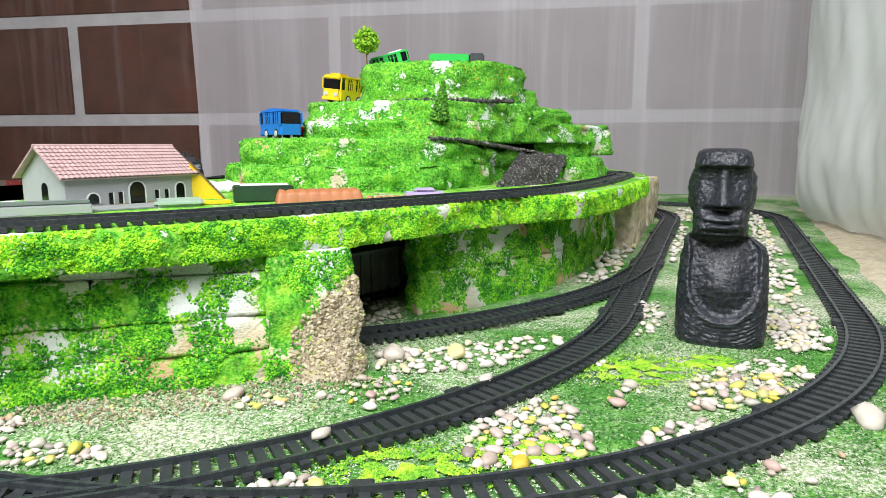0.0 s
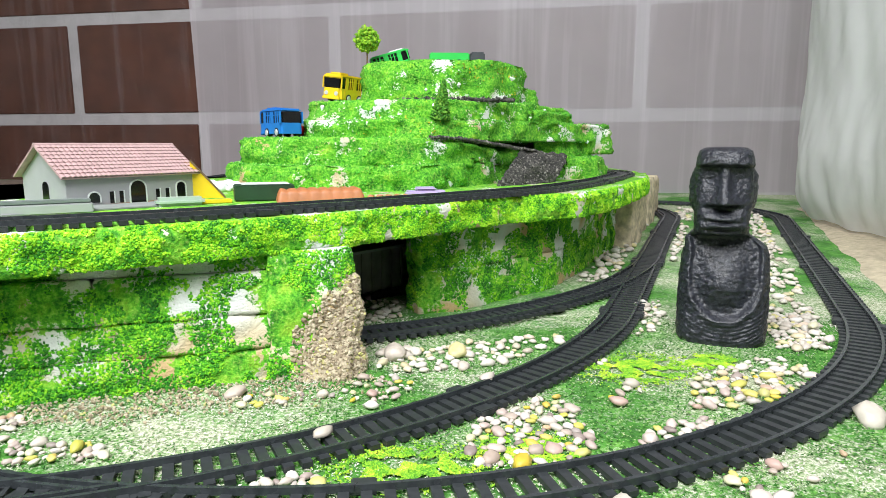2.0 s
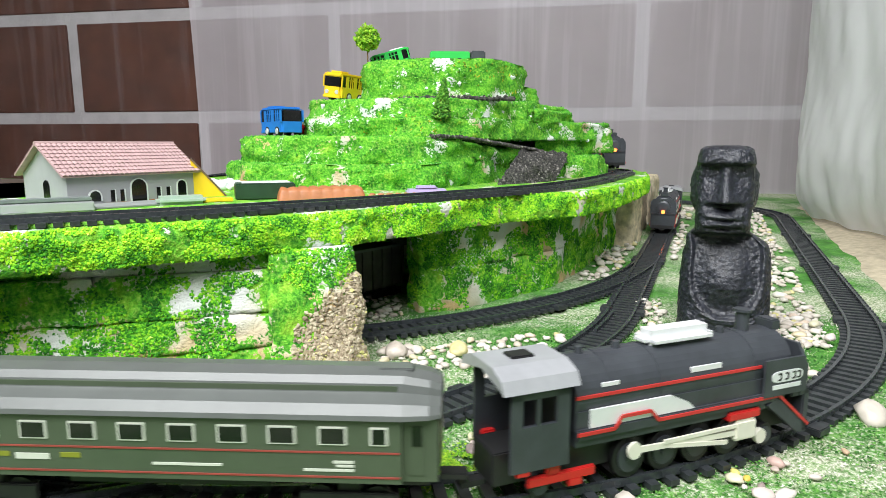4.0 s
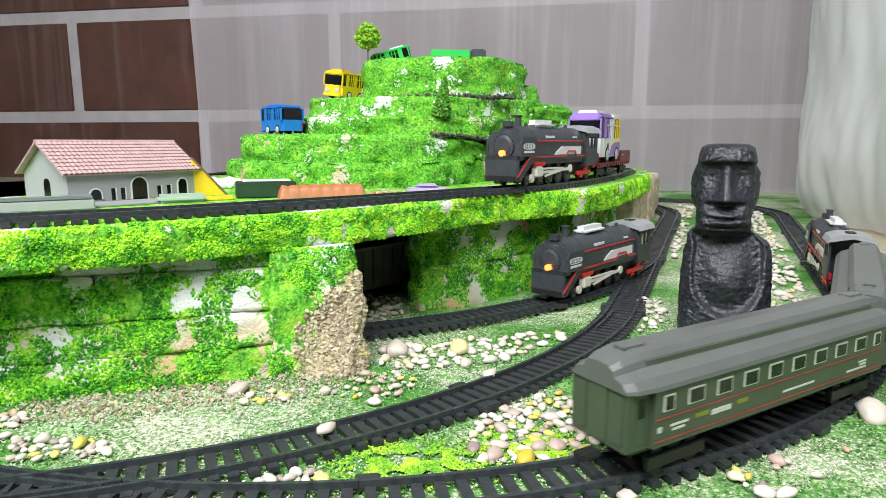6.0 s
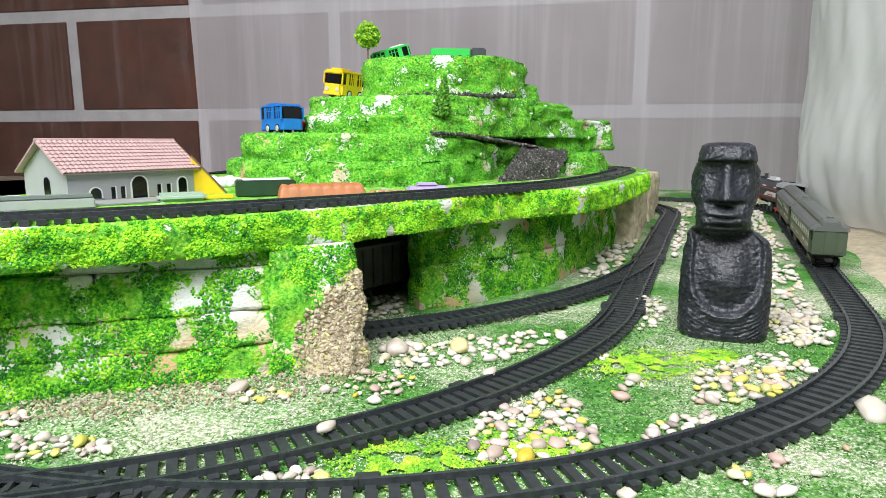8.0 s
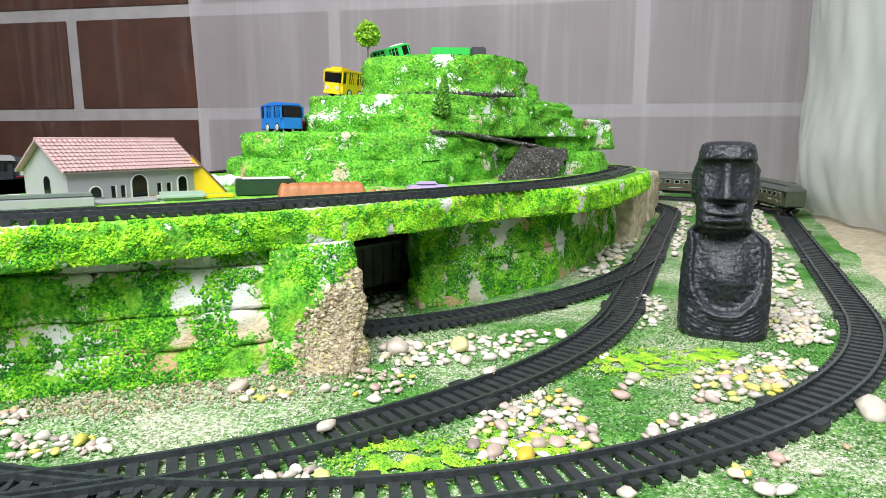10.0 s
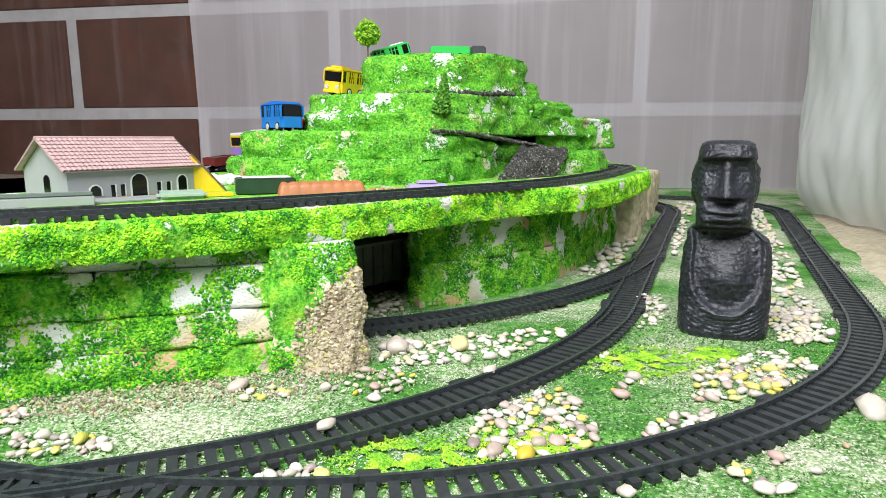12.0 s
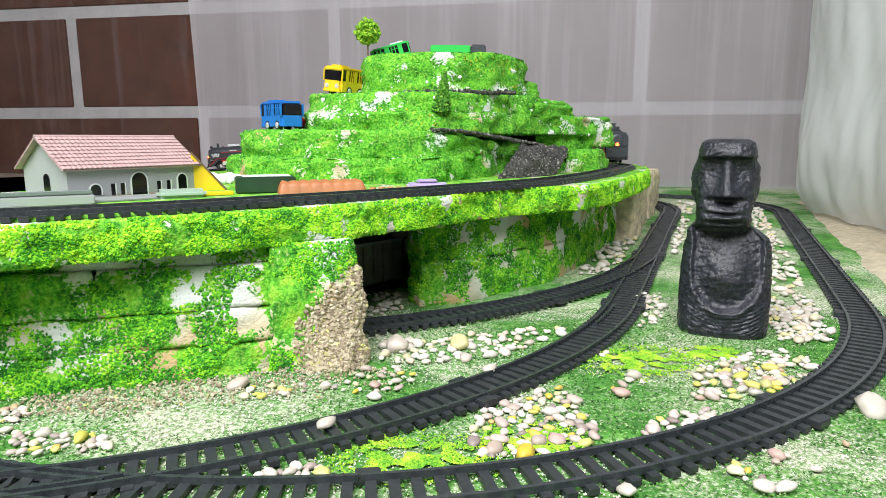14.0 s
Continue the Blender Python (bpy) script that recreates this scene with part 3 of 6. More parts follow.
def grains(name, p, nrm, rng, size, mat, label, category="turf", lift=0.3, flat=1.0, lump=False):
    """Loose grains: small irregular lumps of five corners."""
    n = len(p)
    base = np.array([[1, 0, 0], [-0.5, 0.87, 0], [-0.5, -0.87, 0], [0, 0, 0.9 * flat], [0, 0, -0.6 * flat]])
    faces = np.array([[0, 1, 3], [1, 2, 3], [2, 0, 3], [1, 0, 4], [2, 1, 4], [0, 2, 4]])
    if lump:
        base = np.array([[1, 0, 0], [0, 1, 0], [-1, 0, 0], [0, -1, 0], [0.5, 0.5, 0.62], [-0.6, 0.4, 0.66], [-0.1, -0.65, 0.6], [0, 0, -0.7]])
        faces = np.array([[0, 1, 4], [1, 5, 4], [1, 2, 5], [2, 6, 5], [2, 3, 6], [3, 0, 6], [0, 4, 6], [4, 5, 6], [1, 0, 7], [2, 1, 7], [3, 2, 7], [0, 3, 7]])
    nv = len(base)
    s = size * (0.55 + 0.9 * rng.random(n))
    q = rng.normal(size=(n, 4))
    if flat < 1:
        q[:, 1:3] *= 0.25
    q /= np.linalg.norm(q, axis=1)[:, None]
    w, x, y, z = q.T
    R = np.stack([np.stack([1 - 2 * (y * y + z * z), 2 * (x * y - z * w), 2 * (x * z + y * w)], 1),
                  np.stack([2 * (x * y + z * w), 1 - 2 * (x * x + z * z), 2 * (y * z - x * w)], 1),
                  np.stack([2 * (x * z - y * w), 2 * (y * z + x * w), 1 - 2 * (x * x + y * y)], 1)], 1)
    vb = base[None] * (0.75 + 0.5 * rng.random((n, nv, 1)))
    co = np.einsum("nij,nkj->nki", R, vb) * s[:, None, None] + (p + nrm * (s * lift)[:, None])[:, None]
    fa = (faces[None] + (np.arange(n) * nv)[:, None, None]).reshape(-1, 3)
    me = bpy.data.meshes.new(name)
    me.from_pydata(co.reshape(-1, 3).tolist(), [], fa.tolist())
    me.materials.append(mat)
    ob = new(name, me)
    return tagged(ob, label, category, kind="stuff")


def patch_mask(p, scale, cut, seed=0.0):
    return np.array([noise.noise(Vector(q) * scale + Vector((seed, 0, 0))) + 0.35 * noise.noise(Vector(q) * scale * 3.3) < cut for q in p])


def build_deck():
    deck = empty("raised_deck", "raised foam deck covered in bright green turf flakes", "model terrain")
    front = near(EDGE)
    back = [lay(*p) for p in ((-0.20, 1.235), (-0.298, 1.26), (-0.30, 1.10), (-0.45, 1.0), (-0.50, 0.8), (-0.58, 0.62), (-0.50, 0.45), (-0.50, 0.30), (-0.56, 0.20), (-0.66, 0.15), (-0.80, 0.14), (-0.835, 0.10), (-0.76, 0.04), (-0.6, 0.03), (-0.52, 0.05))]
    slab = part("deck_slab", rough_prism(smooth_curve(front, per=6) + back, DECK_Z - 0.021, DECK_Z, 0.0035, 6, 0.004, 3, 0, 0.0, 0.0022), MAT["turf_lip"], deck, "lime green turf slab", True)
    bm = bmesh.new()
    prev = None
    s0, s1 = upper.near(lay(-0.842, 0.15)), upper.near(lay(-0.235, 1.145))
    for k in range(161):
        q = s0 + (s1 - s0) * k / 160
        c = upper.at(q)
        t = (upper.at(q + 0.006) - upper.at(q - 0.006)).normalized()
        nr = Vector((t.y, -t.x, 0)).normalized()
        w = 0.032 + 0.006 * noise.noise(Vector((q * 30, 0, 0)))
        w2 = 0.032 + 0.006 * noise.noise(Vector((q * 30, 5, 0)))
        ring = [bm.verts.new(c + nr * d + Vector((0, 0, h))) for d, h in ((-w, -0.002), (-w + 0.004, 0.0), (w2 - 0.004, 0.0), (w2, -0.002), (w2, -0.014), (-w, -0.014))]
        if prev:
            for j in range(6):
                bm.faces.new((prev[j], prev[(j + 1) % 6], ring[(j + 1) % 6], ring[j]))
        else:
            bm.faces.new(ring)
        prev = ring
    bm.faces.new(prev[::-1])
    part("deck_ledge", bm, MAT["board"], deck, "bare brown board ledge", True)
    courses = []
    wl = [lay(*p) for p in ((-0.44, 0.12), (-0.37, 0.165), (-0.318, 0.203), (-0.273, 0.237), (-0.237, 0.268), (-0.212, 0.290), (-0.192, 0.305), (-0.190, 0.318), (-0.215, 0.334), (-0.30, 0.275), (-0.42, 0.22), (-0.5, 0.19))]
    face = resample(wl[:8], 0.002)
    rear = [wl[11], wl[10], wl[9], wl[8]]

    def along(line, f):
        k = min(1.0, max(0.0, f)) * (len(line) - 1)
        i = min(int(k), len(line) - 2)
        return line[i].lerp(line[i + 1], k - i)

    cuts = (((0.0, 0.30, 0.33), (0.30, 0.60, 0.6), (0.60, 0.84, 0.2)), ((0.0, 0.22, 0.7), (0.22, 0.57, 0.15), (0.57, 0.84, 0.5)), ((0.0, 0.34, 0.1), (0.34, 0.55, 0.9), (0.55, 0.84, 0.4)), ((0.0, 0.50, 0.2), (0.50, 0.84, 0.5)), ((0.835, 1.0, 0.6),))
    for i, (z0, z1) in enumerate(((-0.002, 0.0176), (0.0180, 0.0366), (0.0370, 0.0602), (0.0606, DECK_Z - 0.020), (-0.002, DECK_Z - 0.020))):
        for f0, f1, seed in cuts[i]:
            push = (0, 0, 0.0006, -0.0045, 0.0022)[i] + 0.0024 * (seed - 0.5)
            off = Vector((0.35, -1, 0)) * push
            n = max(6, int((f1 - f0) * 40))
            pl = [along(face, f0 + 0.0006 + (f1 - f0 - 0.0012) * k / n) + off for k in range(n + 1)] + [along(rear, f1 - (f1 - f0) * k / 6) for k in range(7)]
            courses.append(part("foam_block", rough_prism(pl, z0, z1, 0.0026, 10 if i < 4 else 24, 0.0026, 40 * seed + 11 * i, 0.0, 0, 0.0010), MAT["turf_wall"], deck, "", True))
            for v in courses[-1].data.vertices:
                v.co += Vector((-0.055, 0.27, 0)) * max(0.0, v.co.z)
    wr = [lay(*p) for p in ((-0.222, 0.452), (-0.207, 0.441), (-0.182, 0.462), (-0.154, 0.511), (-0.128, 0.568), (-0.117, 0.66), (-0.107, 0.80), (-0.102, 1.0), (-0.2, 1.02), (-0.22, 0.7), (-0.25, 0.52))]
    for i, (z0, z1) in enumerate(((-0.002, 0.036), (0.0363, DECK_Z - 0.021))):
        courses.append(part("wall_course", rough_prism(wr, z0, z1, 0.0030, 10, 0.003, 50 + 11 * i, 0.0, 0, 0.0008), MAT["turf_wall"], deck, "", True))
    # tan stones along the far side
    for k, (b0, b1, zt) in enumerate(((0.80, 0.90, 0.082), (0.902, 1.0, 0.082), (1.002, 1.10, 0.082), (1.102, 1.21, 0.078))):
        a0 = -0.086 - 0.003 * (k % 2)
        pl = [lay(a0 - 0.05, b0), lay(a0, b0), lay(a0 + 0.004, (b0 + b1) / 2), lay(a0, b1), lay(a0 - 0.05, b1)]
        part("side_stone", rough_prism(pl, -0.002, zt, 0.0035, 12, 0.004, 90 + 7 * k, 0.02, 0, 0.002), MAT["sandstone"], deck, "tan rendered side stone", True)
    # dark inner wall behind the tunnel
    part("inner_wall", rough_prism([lay(*p) for p in ((-0.60, 0.33), (-0.36, 0.47), (-0.22, 0.62), (-0.2, 0.75), (-0.30, 0.75), (-0.62, 0.45))], -0.002, DECK_Z - 0.021, 0.004, 5, 0.012, 31), MAT["turf_wall"], deck, "", True)
    # turf flakes
    p, nm, rng = surface_samples([slab], 46000, 5, lambda c, n: (c[:, 1] < 1.0) & (np.abs(n[:, 2]) < 0.8) & (c[:, 0] > -0.34) & (c[:, 1] < 0.75 + c[:, 0]) & (n[:, 1] - 0.6 * n[:, 0] < 0.2))
    keep = patch_mask(p, 62, 0.26, 1.0)
    grains("turf_flakes", p[keep], nm[keep], rng, 0.00085, MAT["flake_lime"], "lime green turf flakes glued on the deck edge", lift=0.1, lump=True)
    p, nm, rng = surface_samples(courses, 78000, 6, lambda c, n: (np.abs(n[:, 2]) < 0.75) & (c[:, 0] > -0.27) & (c[:, 1] < 0.85) & (n[:, 1] - 0.6 * n[:, 0] < 0.1))
    pier = (p[:, 0] > -0.094) & (p[:, 1] < 0.395) & (p[:, 2] < 0.054)
    cut = np.where(pier, -0.22, np.where((p[:, 2] > 0.059) & (p[:, 0] < -0.05), -0.06, np.where(p[:, 1] > 0.42, 0.02, 0.09)))
    keep = np.array([noise.noise(Vector(q) * 44 + Vector((7, 0, 0))) + 0.35 * noise.noise(Vector(q) * 145) < c for q, c in zip(p, cut)])
    grains("turf_flakes", p[keep], nm[keep], rng, 0.00085, MAT["flake_green"], "green turf flakes glued on the deck wall", lift=0.1, lump=True)
    q, nq, r2 = surface_samples([ob for ob in courses if max(v.co.z for v in ob.data.vertices) - min(v.co.z for v in ob.data.vertices) > 0.06], 9000, 61)
    near_pier = (q[:, 0] > -0.086) & (q[:, 1] < 0.40) & (q[:, 2] < 0.020 + 0.85 * (q[:, 0] + 0.086) + 0.012 * r2.random(len(q)))
    grains("gravel", q[near_pier], nq[near_pier], r2, 0.0014, MAT["gravel"], "sandy gravel glued on the tunnel pier", "gravel", 0.1, 1.0, True)
    return deck


def build_gravel_pier():
    """Gravel heap banked against the tunnel pier."""
    bm = bmesh.new()
    rows = []
    n, m = 26, 22
    c = lay(-0.2055, 0.3035)
    for j in range(m + 1):
        f = j / m
        row = []
        for i in range(n + 1):
            a = radians(-200 + 220 * i / n)
            r = (0.0205 - 0.0110 * f ** 0.9) * (1 + 0.22 * noise.noise(Vector((math.cos(a) * 2, math.sin(a) * 2, f * 4))))
            q = c + Vector((math.cos(a) * r * 1.1 + 0.007 * f + 0.002, math.sin(a) * r * (0.72 - 0.2 * f) + 0.018 * f, 0.055 * f - 0.001))
            row.append(bm.verts.new(q))
        rows.append(row)
    for j in range(m):
        for i in range(n):
            bm.faces.new((rows[j][i], rows[j][i + 1], rows[j + 1][i + 1], rows[j + 1][i]))
    bm.faces.new(rows[-1])
    ob = part("gravel_bank", bm, MAT["sand"], smooth=True)
    tagged(ob, "bank of glued sandy gravel against the tunnel pier", "gravel bank")
    p, nm, rng = surface_samples([ob], 420, 28)
    grains("gravel", p, nm, rng, 0.0019, MAT["gravel"], "coarse gravel stones on the tunnel pier", "gravel", 0.1, 1.0, True)
    p, nm, rng = surface_samples([ob], 3800, 8)
    grains("gravel", p, nm, rng, 0.0014, MAT["gravel"], "sandy gravel on the tunnel pier", "gravel", 0.1, 1.0, True)
    rng = np.random.default_rng(77)
    q = np.stack([rng.uniform(-0.215, -0.03, 2000), rng.uniform(0.285, 0.352, 2000)], 1)
    f = np.array([0.285 + 0.36 * (x + 0.20) + 0.012 * noise.noise(Vector((x * 60, y * 60, 0))) for x, y in q])
    q = q[(q[:, 1] > f - 0.004 - 0.02 * rng.random(len(q)) ** 2) & (q[:, 1] < f + 0.045)]
    p = np.concatenate([q, np.full((len(q), 1), 0.0004)], 1)
    grains("gravel", p, np.tile([0, 0, 1.0], (len(p), 1)), rng, 0.00085, MAT["gravel"], "fine sandy gravel along the foot of the deck wall", "gravel", 0.2, 1.0, True)


# ---------------------------------------------------------------- hill
HILL = [
    ("tier", 0.083, 0.1135, [(-0.204, 0.62), (-0.146, 0.578), (-0.083, 0.57), (-0.0125, 0.585), (0.022, 0.632), (0.085, 0.735), (0.165, 0.82), (0.14, 0.93), (0.0, 0.98), (-0.15, 0.92), (-0.235, 0.80), (-0.228, 0.68)]),
    ("tier", 0.1135, 0.139, [(-0.197, 0.645), (-0.12, 0.603), (-0.045, 0.60), (-0.008, 0.617), (0.027, 0.655), (0.060, 0.705), (0.12, 0.80), (0.12, 0.92), (0.0, 0.96), (-0.14, 0.90), (-0.21, 0.80), (-0.212, 0.70)]),
    ("tier", 0.139, 0.158, [(-0.141, 0.68), (-0.084, 0.650), (-0.014, 0.640), (0.04, 0.672), (0.089, 0.725), (0.152, 0.785), (0.216, 0.845), (0.205, 0.90), (0.05, 0.94), (-0.10, 0.90), (-0.16, 0.80), (-0.155, 0.72)]),
    ("tier", 0.158, 0.178, [(-0.137, 0.69), (-0.08, 0.664), (0.0, 0.662), (0.0475, 0.695), (0.106, 0.755), (0.148, 0.815), (0.16, 0.87), (0.03, 0.92), (-0.10, 0.88), (-0.15, 0.80), (-0.148, 0.73)]),
    ("tier", 0.178, 0.2235, [(-0.091, 0.735), (-0.04, 0.708), (0.01, 0.703), (0.055, 0.722), (0.094, 0.765), (0.098, 0.83), (0.03, 0.88), (-0.04, 0.87), (-0.09, 0.82)]),
]


def build_hill():
    hill = empty("stepped_hill", "stepped foam hill covered in green turf flakes with bare white spots", "model hill")
    made = []
    for i, (nm, z0, z1, pl) in enumerate(HILL):
        out = smooth_curve([Vector((*p, 0)) for p in pl], True, 8)
        made.append(part(nm, rough_prism(out, z0 - 0.003, z1, 0.0062, 10, 0.0045, 20 * i + 5, 0.07, 0.0035, 0.0018), MAT["turf_hill"], hill, "", True))
        if i == 1:
            for v in made[-1].data.vertices:
                if v.co.z > 0.12 and v.co.y < 0.80:
                    v.co.z -= 0.012 * ease((v.co.x + 0.012) / 0.085)
    for k, (pl, z0, z1) in enumerate(((((0.150, 0.775), (0.195, 0.790), (0.212, 0.825), (0.19, 0.86), (0.15, 0.84)), 0.083, 0.1175),
                                      (((0.112, 0.775), (0.15, 0.79), (0.196, 0.832), (0.18, 0.87), (0.11, 0.86)), 0.110, 0.142),
                                      (((0.185, 0.82), (0.222, 0.838), (0.224, 0.875), (0.19, 0.89)), 0.120, 0.152),
                                      (((0.092, 0.765), (0.118, 0.79), (0.112, 0.83), (0.085, 0.83)), 0.176, 0.199),
                                      (((0.10, 0.735), (0.14, 0.775), (0.165, 0.83), (0.12, 0.85), (0.08, 0.78)), 0.156, 0.171))):
        made.append(part("turf_block", rough_prism([Vector((*p, 0)) for p in pl], z0, z1, 0.006, 7, 0.005, 200 + 9 * k, 0.06, 0.003, 0.003), MAT["turf_hill"], hill, "", True))
    # dark gravel chute running down the side
    bm = bmesh.new()
    road = smooth_curve([Vector(p) for p in ((-0.012, 0.622, 0.1405), (0.018, 0.642, 0.1385), (0.048, 0.672, 0.1345), (0.078, 0.704, 0.1295), (0.104, 0.728, 0.1255))], per=8)
    fan_top = [road[-6], road[-4], road[-1], Vector((0.128, 0.752, 0.123)), Vector((0.150, 0.772, 0.121))]
    fan_low = [Vector((0.052, 0.640, 0.0865)), Vector((0.066, 0.650, 0.0865)), Vector((0.082, 0.662, 0.0865)), Vector((0.100, 0.680, 0.0865)), Vector((0.122, 0.706, 0.0865))]
    rows = []
    for i, c in enumerate(road):
        w = 0.004 + 0.006 * i / len(road)
        rows.append([bm.verts.new(c + Vector((0.6, -0.8, 0)) * (w * (j / 4 - 0.35)) + Vector((0, 0, 0.002 * noise.noise(c * 140 + Vector((j, 0, 0)))))) for j in range(5)])
    for p, q in zip(rows, rows[1:]):
        for j in range(4):
            bm.faces.new((p[j], p[j + 1], q[j + 1], q[j]))
    top, low = smooth_curve(fan_top, per=6), smooth_curve(fan_low, per=6)
    rows = []
    for i in range(15):
        f = i / 14
        row = []
        for p, q in zip(top, low):
            c = p.lerp(q, f) + Vector((0.2, -0.9, 0.3)) * (0.008 * math.sin(math.pi * f) * (1 + noise.noise(p.lerp(q, f) * 60)))
            row.append(bm.verts.new(c + Vector((0, 0, 0.0025 * noise.noise(c * 150)))))
        rows.append(row)
    for p, q in zip(rows, rows[1:]):
        for j in range(len(top) - 1):
            bm.faces.new((p[j], p[j + 1], q[j + 1], q[j]))
    chute = part("gravel_chute", bm, MAT["dark_gravel"], hill, "dark grey gravel chute", True)
    p, nm, rng = surface_samples([chute], 5200, 18)
    grains("dark_gravel", p, nm, rng, 0.0016, MAT["dark_gravel"], "dark grey gravel on the hill side", "gravel", 0.2, 1.0, True)
    p, nm, rng = surface_samples(made, 42000, 9, lambda c, n: (c[:, 1] < 0.90) & (n[:, 1] < 0.3))
    keep = (p[:, 1] < 0.90)
    p, nm = p[keep], nm[keep]
    keep = patch_mask(p, 58, 0.15, 3.0)
    grains("turf_flakes", p[keep], nm[keep], rng, 0.0011, MAT["flake_hill"], "green turf flakes glued on the hill")
    q, nq, r3 = surface_samples(made, 26000, 29)
    keep = (q[:, 1] < 0.80) & (((q[:, 0] > 0.012) & (q[:, 0] < 0.085) & (q[:, 2] > 0.188) & (q[:, 2] < 0.220)) | ((q[:, 0] > -0.09) & (q[:, 0] < 0.0) & (q[:, 2] > 0.143) & (q[:, 2] < 0.162)))
    q, nq = q[keep], nq[keep]
    keep = patch_mask(q, 60, 0.10, 11.0)
    grains("yellow_flakes", q[keep], nq[keep], r3, 0.0013, MAT["flake_yellow"], "mustard yellow flakes glued on the hill", "turf")
    # thin dark gravel seam on the ledge under the top block
    seam = np.array([(x, 0.693 + 0.010 * abs(x - 0.02) / 0.06 + r3.normal() * 0.003, 0.1785 + abs(r3.normal()) * 0.0015) for x in r3.uniform(-0.05, 0.078, 420)])
    grains("dark_gravel", seam, np.tile([0, 0, 1.0], (len(seam), 1)), r3, 0.0018, MAT["dark_gravel"], "dark gravel seam under the top block", "gravel", 0.2, 1.0, True)
    # white foam lumps
    rng = random.Random(4)
    q, nm, r2 = surface_samples(made, 420, 19)
    keep = (q[:, 1] < 0.85) & (nm[:, 2] < 0.6)
    grains("foam_crumbs", q[keep], nm[keep], r2, 0.0030, MAT["foam"], "white foam crumbs on the hill", "foam crumbs", 0.0, 1.0, True)
    return hill


def build_tree():
    th = empty("toy_tree", "small lime green toy tree with a brown trunk", "toy tree")
    bm = bmesh.new()
    cyl(bm, (0, 0, -0.002), (0, 0, 0.024), 0.0011, 0.0007, 8)
    for k in range(7):
        a = k * 2.4
        cyl(bm, (0, 0, 0.016 + 0.001 * k), (0.009 * math.cos(a), 0.009 * math.sin(a), 0.024 + 0.002 * k), 0.0005, 0.0003, 6)
    part("trunk", bm, MAT["bark"], th)
    rng = np.random.default_rng(12)
    pts = []
    while len(pts) < 620:
        v = rng.normal(size=3)
        v /= np.linalg.norm(v)
        r = rng.random() ** 0.4
        p = v * np.array([0.0155, 0.0155, 0.0165]) * r
        z = p[2]
        p[:2] *= 1.0 - 0.30 * max(0, z) / 0.0165
        if noise.noise(Vector(p) * 260) > -0.18:
            pts.append(p + np.array([0, 0, 0.033]))
    n = len(pts)
    ob = grains("crown", np.array(pts), rng.normal(size=(n, 3)), rng, 0.0023, MAT["leaf"], "", "", 0.0)
    for key in ("label", "category", "kind"):
        if key in ob:
            del ob[key]
    ob.parent = th
    th.matrix_world = pose(-0.0855, 0.748, 0.2205) @ Matrix.Scale(0.92, 4)


def build_fir():
    th = empty("toy_fir", "dull green toy fir with drooping shaggy sides", "toy tree")
    bm = bmesh.new()
    cyl(bm, (0, 0, 0), (0.001, 0, 0.036), 0.0013, 0.0004, 8)
    part("trunk", bm, MAT["bark"], th)
    rng = np.random.default_rng(3)
    pts = []
    for _ in range(700):
        h = rng.random() ** 1.4
        r = 0.0105 * (1 - h) ** 0.8 * (0.6 + 0.4 * rng.random())
        a = rng.random() * 6.283
        pts.append((r * math.cos(a) + 0.004 * h, r * math.sin(a), 0.001 + 0.038 * h))
    ob = grains("crown", np.array(pts), rng.normal(size=(700, 3)), rng, 0.0018, MAT["fir"], "", "", 0.0)
    for key in ("label", "category", "kind"):
        if key in ob:
            del ob[key]
    ob.parent = th
    th.matrix_world = pose(-0.002, 0.6475, 0.157)


